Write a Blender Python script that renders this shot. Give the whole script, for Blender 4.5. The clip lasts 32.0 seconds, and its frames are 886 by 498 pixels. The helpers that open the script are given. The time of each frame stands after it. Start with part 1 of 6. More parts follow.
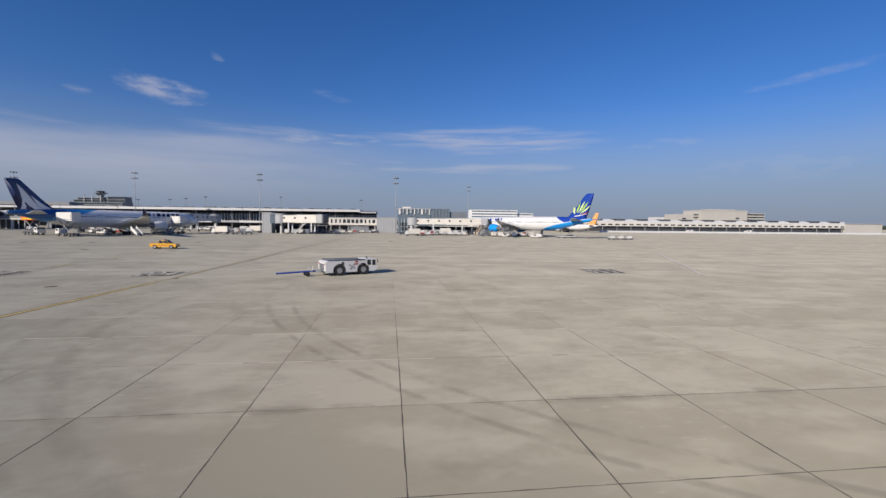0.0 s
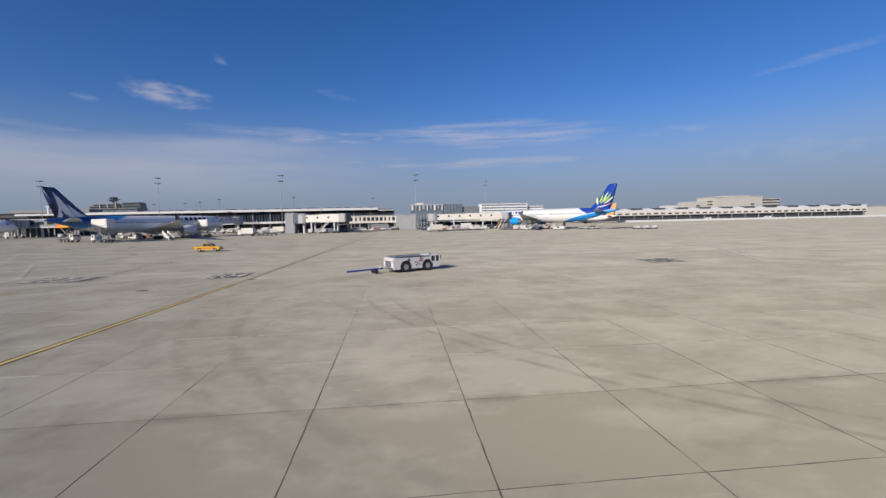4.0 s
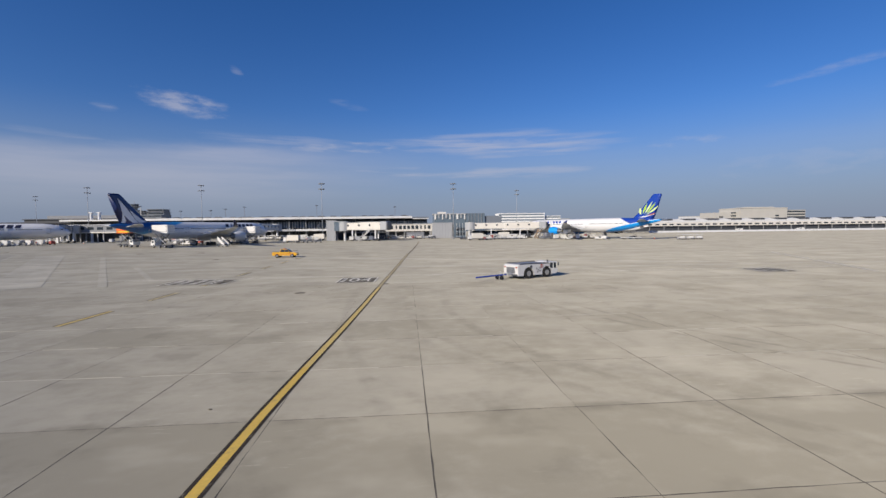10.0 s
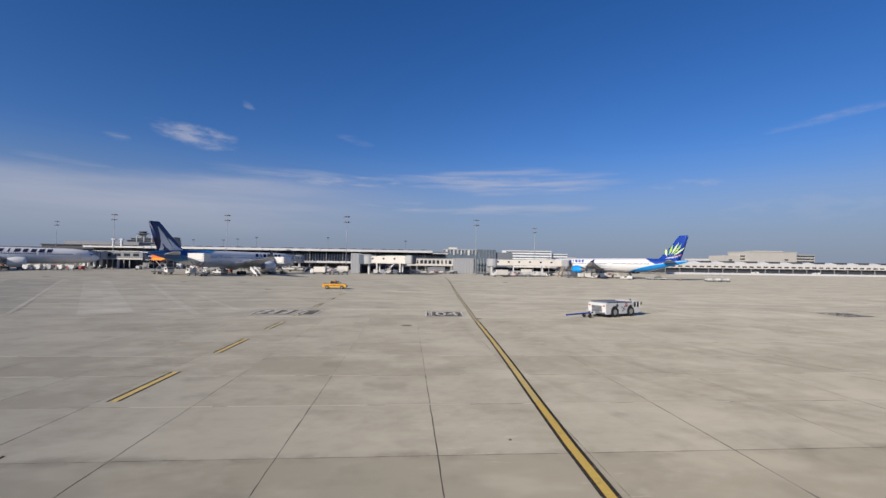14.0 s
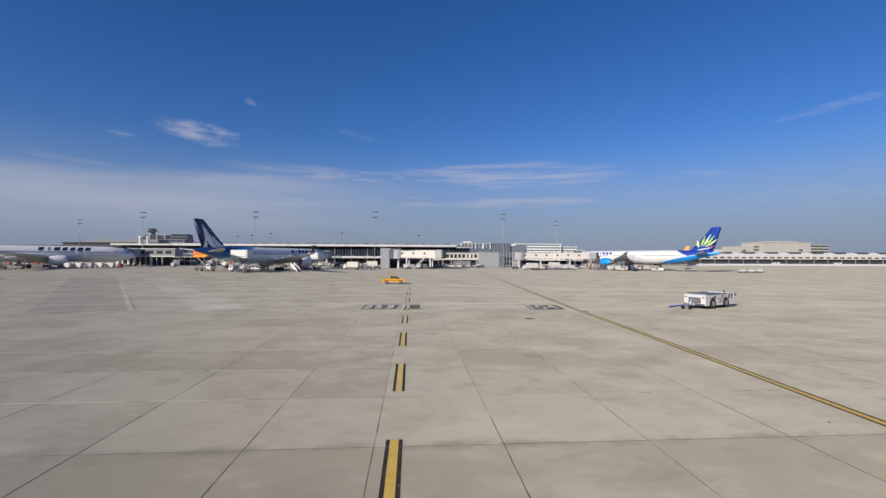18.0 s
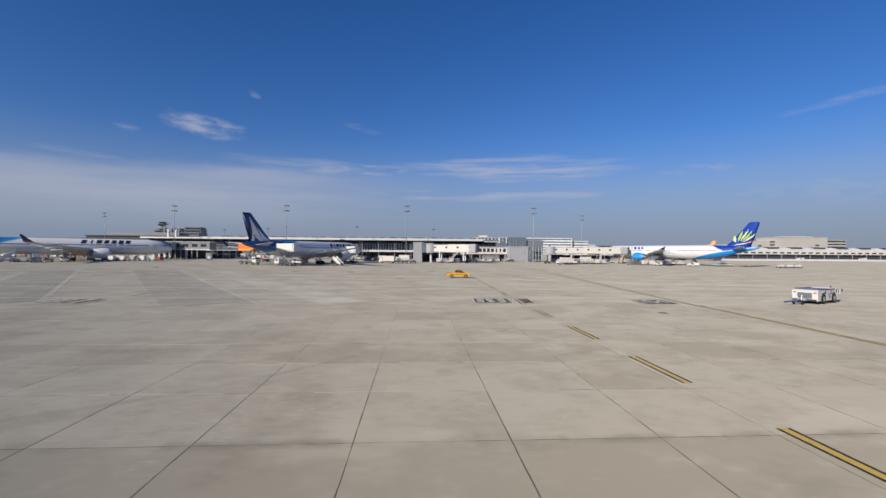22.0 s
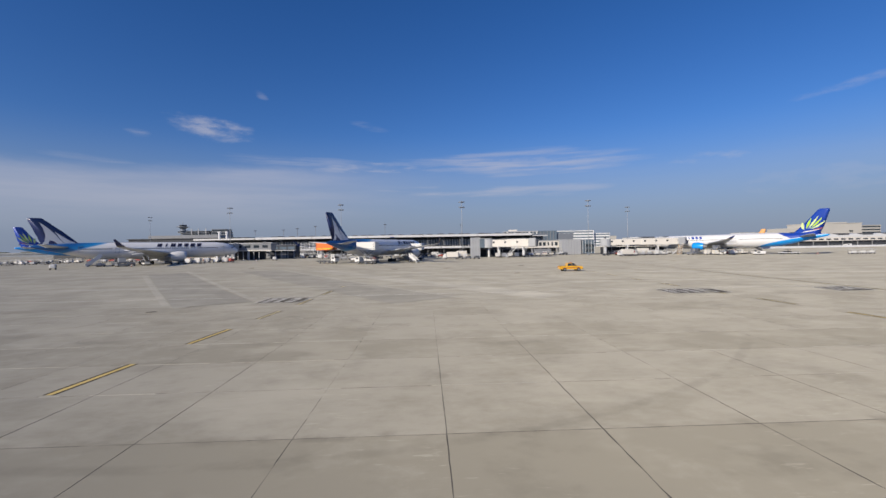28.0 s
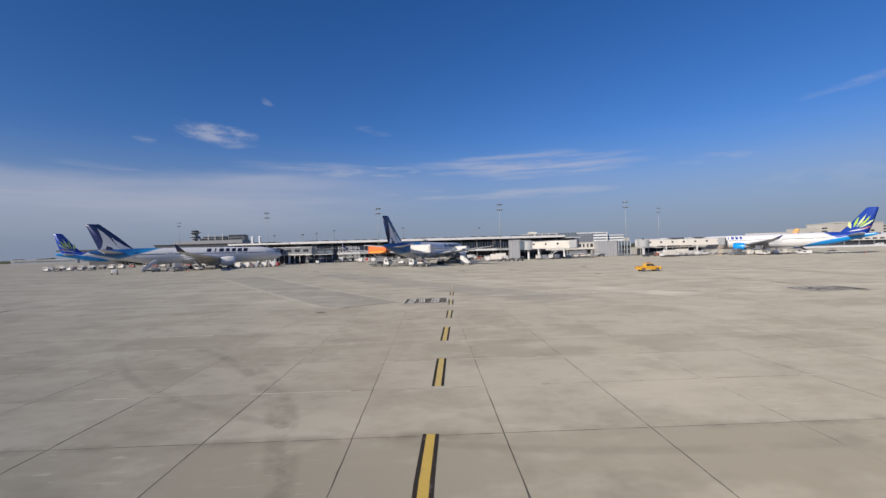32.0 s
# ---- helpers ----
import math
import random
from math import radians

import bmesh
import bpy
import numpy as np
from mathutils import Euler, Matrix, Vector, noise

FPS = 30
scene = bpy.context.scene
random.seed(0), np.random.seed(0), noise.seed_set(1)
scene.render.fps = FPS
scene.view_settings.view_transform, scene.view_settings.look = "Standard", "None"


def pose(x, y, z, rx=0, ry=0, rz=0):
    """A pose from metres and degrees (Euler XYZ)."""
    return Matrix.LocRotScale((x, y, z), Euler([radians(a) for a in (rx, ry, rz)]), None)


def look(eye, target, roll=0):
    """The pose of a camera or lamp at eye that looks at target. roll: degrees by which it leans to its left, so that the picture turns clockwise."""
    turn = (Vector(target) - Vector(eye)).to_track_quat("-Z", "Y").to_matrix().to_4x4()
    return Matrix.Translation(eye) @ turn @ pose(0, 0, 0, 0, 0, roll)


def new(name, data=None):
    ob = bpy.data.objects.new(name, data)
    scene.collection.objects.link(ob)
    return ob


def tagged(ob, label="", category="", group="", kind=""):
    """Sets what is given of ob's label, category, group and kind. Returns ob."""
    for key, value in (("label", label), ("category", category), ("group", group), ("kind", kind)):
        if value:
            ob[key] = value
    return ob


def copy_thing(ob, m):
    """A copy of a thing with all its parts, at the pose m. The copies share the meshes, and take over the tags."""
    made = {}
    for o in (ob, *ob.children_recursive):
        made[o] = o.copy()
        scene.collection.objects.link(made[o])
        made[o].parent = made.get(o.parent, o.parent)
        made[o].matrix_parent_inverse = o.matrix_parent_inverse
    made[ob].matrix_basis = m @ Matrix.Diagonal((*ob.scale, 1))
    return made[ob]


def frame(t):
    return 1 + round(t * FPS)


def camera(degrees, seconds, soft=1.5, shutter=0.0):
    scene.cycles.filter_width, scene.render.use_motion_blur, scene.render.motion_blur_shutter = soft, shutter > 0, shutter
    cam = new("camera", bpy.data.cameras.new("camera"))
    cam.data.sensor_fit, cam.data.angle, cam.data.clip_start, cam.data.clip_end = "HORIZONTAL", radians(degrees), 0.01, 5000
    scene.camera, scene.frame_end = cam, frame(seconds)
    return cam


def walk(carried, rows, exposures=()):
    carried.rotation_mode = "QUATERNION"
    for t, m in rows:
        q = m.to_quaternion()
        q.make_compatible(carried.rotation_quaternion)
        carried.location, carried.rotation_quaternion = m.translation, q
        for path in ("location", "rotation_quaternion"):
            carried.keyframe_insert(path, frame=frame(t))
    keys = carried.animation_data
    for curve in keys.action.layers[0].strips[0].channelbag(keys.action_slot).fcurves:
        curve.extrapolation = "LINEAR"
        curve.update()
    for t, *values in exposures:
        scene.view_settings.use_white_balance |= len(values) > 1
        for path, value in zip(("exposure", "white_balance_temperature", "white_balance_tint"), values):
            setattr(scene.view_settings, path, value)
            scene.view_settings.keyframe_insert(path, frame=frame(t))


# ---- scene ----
EYE = 6.1
ROWS = [
    (0.0, 29.663, -0.185, -6.948, -3.203, 0.607),
    (0.5, 28.945, -0.159, -6.978, -3.154, 0.512),
    (1.0, 28.194, -0.134, -6.916, -3.151, 0.385),
    (1.5, 27.399, -0.106, -6.833, -3.244, 0.144),
    (2.0, 26.563, -0.082, -6.663, -3.392, -0.471),
    (2.5, 25.694, -0.068, -6.475, -3.549, -0.914),
    (3.0, 24.818, -0.058, -6.239, -3.664, -1.131),
    (3.5, 23.910, -0.049, -6.075, -3.787, -1.205),
    (5.5, 19.862, 0.046, -5.543, -3.776, -1.083),
    (6.0, 18.786, 0.053, -5.420, -3.352, -1.045),
    (6.5, 17.725, 0.061, -5.286, -2.998, -0.860),
    (7.0, 16.625, 0.060, -5.211, -2.900, -0.735),
    (7.5, 15.479, 0.049, -5.143, -2.778, -0.634),
    (8.0, 14.309, 0.037, -5.146, -2.621, -0.443),
    (8.5, 13.123, 0.027, -5.083, -2.617, -0.280),
    (9.0, 11.895, 0.023, -4.983, -2.684, -0.413),
    (9.5, 10.657, 0.029, -4.809, -2.632, -0.676),
    (10.0, 9.427, 0.043, -4.645, -2.596, -0.723),
    (10.5, 8.188, 0.059, -4.403, -2.219, -0.757),
    (11.0, 6.899, 0.080, -4.167, -0.853, -0.535),
    (11.5, 5.593, 0.096, -4.248, 0.555, -0.066),
    (12.0, 4.290, 0.104, -4.314, 1.427, 0.569),
    (12.5, 2.981, 0.113, -4.364, 1.916, 0.746),
    (13.0, 1.658, 0.123, -4.429, 1.977, 0.903),
    (13.5, 0.315, 0.135, -4.396, 1.982, 0.894),
    (14.0, -1.044, 0.147, -4.441, 1.964, 0.831),
    (14.5, -2.428, 0.154, -4.440, 1.957, 0.563),
    (16.5, -8.290, 0.103, -4.134, 1.730, -0.012),
    (17.0, -9.845, 0.049, -4.095, 1.556, 0.114),
    (17.5, -11.407, -0.008, -4.017, 1.340, 0.111),
    (18.0, -12.996, -0.061, -3.966, 1.168, 0.216),
    (18.5, -14.605, -0.103, -3.911, 0.975, 0.475),
    (19.0, -16.248, -0.124, -3.840, 0.854, 0.526),
    (19.5, -17.912, -0.118, -3.802, 0.657, 0.598),
    (20.0, -19.591, -0.084, -3.730, 0.511, 0.565),
    (20.5, -21.280, -0.024, -3.650, 0.516, 0.525),
    (21.0, -22.976, 0.046, -3.557, 0.465, 0.492),
    (21.5, -24.691, 0.114, -3.499, 0.440, 0.447),
    (22.0, -26.432, 0.171, -3.437, 0.381, 0.416),
    (22.5, -28.181, 0.203, -3.356, 0.342, 0.456),
    (23.0, -29.954, 0.211, -3.327, 0.285, 0.434),
    (23.5, -31.762, 0.202, -3.319, 0.215, 0.261),
    (24.0, -33.597, 0.182, -3.324, 0.073, 0.076),
    (24.5, -35.458, 0.155, -3.236, -0.020, -0.164),
    (25.0, -37.343, 0.120, -3.097, -0.154, -0.422),
    (25.5, -39.237, 0.080, -2.930, -0.147, -0.765),
    (27.5, -47.492, -0.019, -2.278, -0.136, -1.093),
    (28.0, -49.459, -0.042, -2.155, -0.159, -1.035),
    (28.5, -51.445, -0.067, -2.018, -0.185, -0.982),
    (29.0, -53.463, -0.092, -1.896, -0.265, -1.031),
    (29.5, -55.508, -0.116, -1.782, -0.285, -1.101),
    (30.0, -57.573, -0.146, -1.672, -0.228, -1.202),
    (30.5, -59.666, -0.182, -1.619, -0.232, -1.188),
    (31.0, -61.798, -0.219, -1.515, 0.014, -1.064),
    (31.5, -63.949, -0.256, -1.498, 0.166, -1.270),
    (32.0, -66.116, -0.293, -1.514, 0.304, -1.554),]
cam = camera(90.0, 32.0, soft=1.5)
walk(cam, [(t, pose(x, y, EYE, 90 + pitch, 0, yaw) @ pose(0, 0, 0, 0, 0, roll)) for t, x, y, yaw, pitch, roll in ROWS],
     exposures=[(0.0, -0.01), (32.0, -0.01)])

# ---- light: low winter sun from behind the walk's far end, clear sky with thin cloud ----
SUN_EL, SUN_AZ = 26.0, 226.0     # degrees; azimuth clockwise from +y to where the sun stands
sun_dir = Vector((math.sin(radians(SUN_AZ)) * math.cos(radians(SUN_EL)), math.cos(radians(SUN_AZ)) * math.cos(radians(SUN_EL)), math.sin(radians(SUN_EL))))
sun = new("sun", bpy.data.lights.new("sun", "SUN"))
sun.data.energy, sun.data.angle, sun.data.color = 5.0, radians(0.53), (1.0, 0.90, 0.76)
sun.matrix_world = look(sun_dir * 100, (0, 0, 0))

world = bpy.data.worlds.new("sky")
scene.world = world
world.use_nodes = True


class Nodes:
    """Short-hand for wiring a node tree."""

    def __init__(self, tree):
        self.tree = tree
        tree.nodes.clear()

    def add(self, kind):
        return self.tree.nodes.new(kind)

    def link(self, a, b):
        self.tree.links.new(a, b)

    def put(self, socket, v):
        if isinstance(v, bpy.types.NodeSocket):
            self.link(v, socket)
        elif socket.type == "RGBA" and len(v) == 3:
            socket.default_value = (*v, 1)
        else:
            socket.default_value = v

    def math(self, op, a, b=0.0, c=None, clamp=False):
        n = self.add("ShaderNodeMath")
        n.operation, n.use_clamp = op, clamp
        self.put(n.inputs[0], a), self.put(n.inputs[1], b)
        if c is not None:
            self.put(n.inputs[2], c)
        return n.outputs[0]

    def ramp(self, v, lo, hi, a=0.0, b=1.0):
        n = self.add("ShaderNodeMapRange")
        n.clamp, n.interpolation_type = True, "SMOOTHSTEP"
        for k, s in enumerate((v, lo, hi, a, b)):
            self.put(n.inputs[k], s)
        return n.outputs[0]

    def mix(self, f, a, b, blend="MIX"):
        n = self.add("ShaderNodeMix")
        n.data_type, n.blend_type = "RGBA", blend
        self.put(n.inputs[0], f), self.put(n.inputs[6], a), self.put(n.inputs[7], b)
        return n.outputs[2]

    def noise(self, vec, scale, detail=4.0, rough=0.55, size=(1, 1, 1)):
        m = self.add("ShaderNodeMapping")
        self.put(m.inputs[0], vec)
        m.inputs["Scale"].default_value = size
        n = self.add("ShaderNodeTexNoise")
        self.link(m.outputs[0], n.inputs["Vector"])
        n.inputs["Scale"].default_value, n.inputs["Detail"].default_value, n.inputs["Roughness"].default_value = scale, detail, rough
        return n.outputs[0]

    def split(self, vec):
        n = self.add("ShaderNodeSeparateXYZ")
        self.put(n.inputs[0], vec)
        return n.outputs


w = Nodes(world.node_tree)
sky = w.add("ShaderNodeTexSky")
sky.sky_type, sky.sun_disc, sky.sun_elevation, sky.sun_rotation = "NISHITA", False, radians(SUN_EL), radians(SUN_AZ)
sky.altitude, sky.air_density, sky.dust_density, sky.ozone_density = 90.0, 1.0, 0.6, 3.0
way = w.add("ShaderNodeTexCoord").outputs["Generated"]
wx, wy, wz = w.split(way)
flat = w.math("SQRT", w.math("ADD", w.math("MULTIPLY", wx, wx), w.math("MULTIPLY", wy, wy)))
el = w.math("ARCTAN2", wz, flat)
az = w.math("ARCTAN2", wx, wy)
polar = w.add("ShaderNodeCombineXYZ")
w.link(az, polar.inputs[0]), w.link(el, polar.inputs[1])
wisps = w.noise(polar.outputs[0], 1.0, 7.0, 0.6, (5.0, 22.0, 1.0))
broad = w.noise(polar.outputs[0], 1.0, 4.0, 0.5, (1.6, 8.0, 1.0))
streak = w.noise(polar.outputs[0], 1.0, 5.0, 0.55, (3.2, 34.0, 1.0))
torn = w.noise(polar.outputs[0], 1.0, 6.0, 0.56, (12.0, 75.0, 1.0))
cotton = w.noise(polar.outputs[0], 1.0, 7.0, 0.6, (16.0, 46.0, 1.0))
drawn = w.noise(polar.outputs[0], 1.0, 6.0, 0.55, (4.5, 60.0, 1.0))
# a thin veil lies in a belt low over the horizon, with a torn upper edge, thickest to one side
top = w.math("ADD", w.ramp(az, -0.75, -0.15, 0.158, 0.176), w.math("ADD", w.math("MULTIPLY", w.math("SUBTRACT", wisps, 0.5), 0.045), w.math("MULTIPLY", w.math("SUBTRACT", broad, 0.5), 0.03)))
belt = w.math("MULTIPLY", w.ramp(el, 0.015, 0.12, 0.0, 1.0), w.ramp(w.math("SUBTRACT", el, top), 0.016, -0.022))
veil = w.math("MULTIPLY", w.ramp(w.math("ADD", w.math("MULTIPLY", broad, 0.5), w.math("MULTIPLY", streak, 0.5)), 0.36, 0.64, 0.55, 1.0), belt)
veil = w.math("MULTIPLY", veil, w.ramp(az, 0.10, -0.40, 0.12, 0.78))


def cloud(a, e, wide, tall, tilt=0.0, grain=None):
    """A small torn cloud about one bearing (degrees clockwise from +y) and height."""
    u = w.math("SUBTRACT", az, radians(a))
    v = w.math("SUBTRACT", w.math("SUBTRACT", el, radians(e)), w.math("MULTIPLY", u, tilt))
    d = w.math("ADD", w.math("POWER", w.math("DIVIDE", u, radians(wide)), 2.0), w.math("POWER", w.math("DIVIDE", v, radians(tall)), 2.0))
    rag = grain or torn
    d = w.math("ADD", d, w.math("MULTIPLY", w.math("SUBTRACT", rag, 0.5), 2.4))
    return w.math("MULTIPLY", w.ramp(d, 1.0, -0.5), w.ramp(rag, 0.66, 0.40, 0.25, 1.0))


puffs = veil
for spec, k in (((-25.2, 13.9, 4.8, 1.5, -0.08, cotton), 0.85), ((-32.2, 12.8, 1.3, 0.6, -0.1), 0.35), ((-19.8, 18.0, 0.9, 0.6, -0.5), 0.3), ((-7.0, 15.2, 2.4, 0.6, -0.2), 0.2), ((-7.5, 10.2, 9.0, 0.9, 0.02), 0.75), ((12.0, 10.4, 17.0, 2.0, 0.0, drawn), 0.85), ((12.0, 10.4, 13.0, 1.3, 0.0, cotton), 0.45), ((-15.0, 10.6, 10.0, 1.0, -0.04, drawn), 0.55),
                ((7.0, 7.1, 18.0, 1.0, 0.0, drawn), 0.8), ((33.5, 9.4, 4.5, 0.8, 0.0, cotton), 0.45), ((46.5, 14.8, 8.0, 0.5, 0.12, cotton), 0.34), ((44.0, 6.3, 12.0, 2.0, 0.0, cotton), 0.25), ((-36.0, 9.6, 5.0, 0.5, -0.05, drawn), 0.4)):
    puffs = w.math("MAXIMUM", puffs, w.math("MULTIPLY", cloud(*spec), k))
tone = w.add("ShaderNodeHueSaturation")
tone.inputs["Saturation"].default_value = 1.2
w.link(w.mix(1.0, sky.outputs[0], (0.94, 0.97, 1.26), "MULTIPLY"), tone.inputs["Color"])
# the low haze is blue-grey, not straw
hazy = w.mix(w.ramp(el, 0.26, 0.0, 0.0, 0.9), tone.outputs[0], (2.72, 3.35, 4.7))
lit = w.mix(w.math("MULTIPLY", puffs, 0.66), hazy, (6.45, 6.4, 7.3))
back = w.add("ShaderNodeBackground")
back.inputs["Strength"].default_value = 0.080
w.link(lit, back.inputs["Color"])
w.link(back.outputs[0], w.add("ShaderNodeOutputWorld").inputs[0])

# ---- materials ----


def material(name, color, rough=0.5, metal=0.0, vary=0.12, grain=0.0, scale=1.0, bump=0.0, random_tone=0.0, dirt=None, coat=0.0, spec=0.5):
    """A surface with broad and fine variation of tone, optional relief, and a tone of its own for each object."""
    m = bpy.data.materials.new(name)
    m.use_nodes = True
    n = Nodes(m.node_tree)
    at = n.add("ShaderNodeTexCoord").outputs["Object"]
    big, fine = n.noise(at, 0.35 * scale, 3.0), n.noise(at, 9.0 * scale, 5.0, 0.65)
    tone = n.math("ADD", n.math("MULTIPLY", n.math("SUBTRACT", big, 0.5), 2 * vary), n.math("MULTIPLY", n.math("SUBTRACT", fine, 0.5), 2 * (grain or vary * 0.6)))
    if random_tone:
        tone = n.math("ADD", tone, n.math("MULTIPLY", n.math("SUBTRACT", n.add("ShaderNodeObjectInfo").outputs["Random"], 0.5), 2 * random_tone))
    scaled = n.add("ShaderNodeVectorMath")
    scaled.operation = "SCALE"
    n.put(scaled.inputs[0], color), n.put(scaled.inputs["Scale"], n.math("ADD", tone, 1.0))
    c = scaled.outputs[0]
    if dirt:
        lo = dirt[2] if len(dirt) > 2 else 0.55
        c = n.mix(n.ramp(n.noise(at, 1.7 * scale, 6.0, 0.7), lo, lo + 0.2, 0.0, dirt[1]), c, dirt[0])
    b = n.add("ShaderNodeBsdfPrincipled")
    n.put(b.inputs["Base Color"], c)
    n.put(b.inputs["Roughness"], n.math("ADD", rough, n.math("MULTIPLY", n.math("SUBTRACT", fine, 0.5), 0.15), clamp=True))
    b.inputs["Metallic"].default_value = metal
    b.inputs["Coat Weight"].default_value = coat
    b.inputs["Specular IOR Level"].default_value = spec
    if bump:
        u = n.add("ShaderNodeBump")
        u.inputs["Strength"].default_value, u.inputs["Distance"].default_value = 0.6, bump
        n.put(u.inputs["Height"], fine), n.link(u.outputs[0], b.inputs["Normal"])
    n.link(b.outputs[0], n.add("ShaderNodeOutputMaterial").inputs[0])
    return m


# centre, radius, half width and depth of tone of the tyre traces
TRACES = ((45.6, 34.8, 33.1, 0.55, 0.26, 42.0), (43.0, 36.0, 33.6, 0.5, 0.2, 42.0), (64.7, 45.2, 45.4, 0.26, 0.38, 38.0), (61.8, 42.9, 40.3, 0.26, 0.36, 38.0), (99.1, 42.9, 94.7, 0.5, 0.16, 64.0), (-57.3, 46.9, 34.2, 0.4, 0.24, 34.0), (-104.6, 3.1, 35.1, 0.5, 0.4, 34.0), (-100.2, 6.0, 30.5, 0.45, 0.36, 30.0))


def concrete(name, light, dark, per_slab):
    """Weathered pavement: broad blotches, rubber and oil stains, scuffs, streaks along the taxiway, fine grit."""
    m = bpy.data.materials.new(name)
    m.use_nodes = True
    n = Nodes(m.node_tree)
    at = n.add("ShaderNodeNewGeometry").outputs["Position"]
    px, py, _ = n.split(at)
    blot, mid, grit = n.noise(at, 0.17, 3.0, 0.55), n.noise(at, 0.6 if per_slab else 0.22, 5.0, 0.6, (0.85, 1, 1)), n.noise(at, 28.0, 3.0, 0.7)
    small = n.noise(at, 2.1, 6.0, 0.68, (0.7, 1.1, 1))
    streak = n.noise(at, 1.0, 5.0, 0.62, (0.03, 0.16, 1))
    sweep = n.noise(at, 1.0, 5.0, 0.6, (0.03, 0.09, 1))
    f = n.math("ADD", n.math("MULTIPLY", blot, 0.40), n.math("ADD", n.math("MULTIPLY", mid, 0.40), n.math("MULTIPLY", streak, 0.24 if not per_slab else 0.12)))
    f = n.math("ADD", f, n.math("MULTIPLY", n.math("SUBTRACT", small, 0.5), 0.28 if per_slab else 0.16))
    f = n.math("ADD", f, n.math("MULTIPLY", n.math("SUBTRACT", grit, 0.5), 0.16))
    # each cast row and each slab has a tone of its own
    row = n.add("ShaderNodeTexWhiteNoise")
    row.noise_dimensions = "1D"
    n.put(row.inputs["W"], n.math("FLOOR", n.math("DIVIDE", n.math("SUBTRACT", py, 4.30), 5.08)))
    f = n.math("ADD", f, n.math("MULTIPLY", n.math("SUBTRACT", row.outputs["Value"], 0.5), 0.08))
    if per_slab:
        f = n.math("ADD", f, n.ramp(py, 14.40, 14.50, -0.075, 0.025))  # the outermost rows are older and greyer
        f = n.math("ADD", f, n.math("MULTIPLY", n.math("SUBTRACT", n.add("ShaderNodeObjectInfo").outputs["Random"], 0.5), 0.10))
    else:
        cell = n.add("ShaderNodeTexWhiteNoise")
        cell.noise_dimensions = "2D"
        corner = n.add("ShaderNodeCombineXYZ")
        n.put(corner.inputs[0], n.math("FLOOR", n.math("DIVIDE", n.math("ADD", px, n.math("MULTIPLY", py, 0.66)), 7.5)))
        n.put(corner.inputs[1], n.math("FLOOR", n.math("DIVIDE", py, 15.2)))
        n.link(corner.outputs[0], cell.inputs["Vector"])
        f = n.math("ADD", f, n.math("MULTIPLY", n.math("SUBTRACT", cell.outputs["Value"], 0.5), 0.07))
    c = n.mix(n.ramp(f, 0.36 if per_slab else 0.40, 0.60 if per_slab else 0.66), dark, light)
    stain = n.math("MULTIPLY", n.ramp(n.noise(at, 0.3, 4.0, 0.6, (0.9, 1.0, 1)), 0.5, 0.7), n.ramp(mid, 0.35, 0.6))
    c = n.mix(n.math("MULTIPLY", stain, 0.40), c, [v * 0.55 for v in dark])
    pale = n.math("MULTIPLY", n.ramp(n.noise(at, 0.19, 4.0, 0.6, (0.8, 1.2, 1)), 0.5, 0.66), 0.4)
    c = n.mix(pale, c, [min(1, v * 1.22) for v in light])
    c = n.mix(n.math("MULTIPLY", n.ramp(sweep, 0.55, 0.72), 0.25), c, [v * 0.7 for v in dark])
    # short pale scrapes in patches
    scrape = n.math("MULTIPLY", n.ramp(n.noise(at, 1.0, 5.0, 0.6, (0.9, 4.5, 1)), 0.60, 0.68), n.ramp(n.noise(at, 0.09, 2.0, 0.5), 0.5, 0.6))
    c = n.mix(n.math("MULTIPLY", scrape, 0.45), c, [min(1, v * 1.3) for v in light])
    if per_slab:
        # grime gathered along the worn cross joint
        grime = n.math("MULTIPLY", n.ramp(n.math("ABSOLUTE", n.math("SUBTRACT", py, 14.45)), 0.55, 0.03), n.ramp(n.noise(at, 0.45, 4.0, 0.65), 0.46, 0.66))
        c = n.mix(n.math("MULTIPLY", grime, 0.5), c, [v * 0.5 for v in dark])
    # rubber laid down by turning wheels: arcs about a centre, worn in patches
    worn = n.ramp(n.noise(at, 0.5, 5.0, 0.68), 0.36, 0.60)
    for cx, cy, r, wide, deep, limit in TRACES:
        dx, dy = n.math("SUBTRACT", px, cx), n.math("SUBTRACT", py, cy)
        far = n.math("SQRT", n.math("ADD", n.math("MULTIPLY", dx, dx), n.math("MULTIPLY", dy, dy)))
        f = n.math("MULTIPLY", n.ramp(n.math("ABSOLUTE", n.math("SUBTRACT", far, r)), wide, wide * 0.25), n.math("MULTIPLY", n.math("MULTIPLY", worn, deep), n.ramp(py, limit, limit - 9.0)))
        c = n.mix(f, c, [v * 0.45 for v in dark])
    b = n.add("ShaderNodeBsdfPrincipled")
    n.put(b.inputs["Base Color"], c)
    n.put(b.inputs["Roughness"], n.math("ADD", 0.76, n.math("MULTIPLY", mid, 0.2)))
    b.inputs["Diffuse Roughness"].default_value = 0.45
    b.inputs["Specular IOR Level"].default_value = 0.25
    u = n.add("ShaderNodeBump")
    u.inputs["Strength"].default_value, u.inputs["Distance"].default_value = 0.35, 0.01
    n.put(u.inputs["Height"], grit), n.link(u.outputs[0], b.inputs["Normal"])
    n.link(b.outputs[0], n.add("ShaderNodeOutputMaterial").inputs[0])
    return m


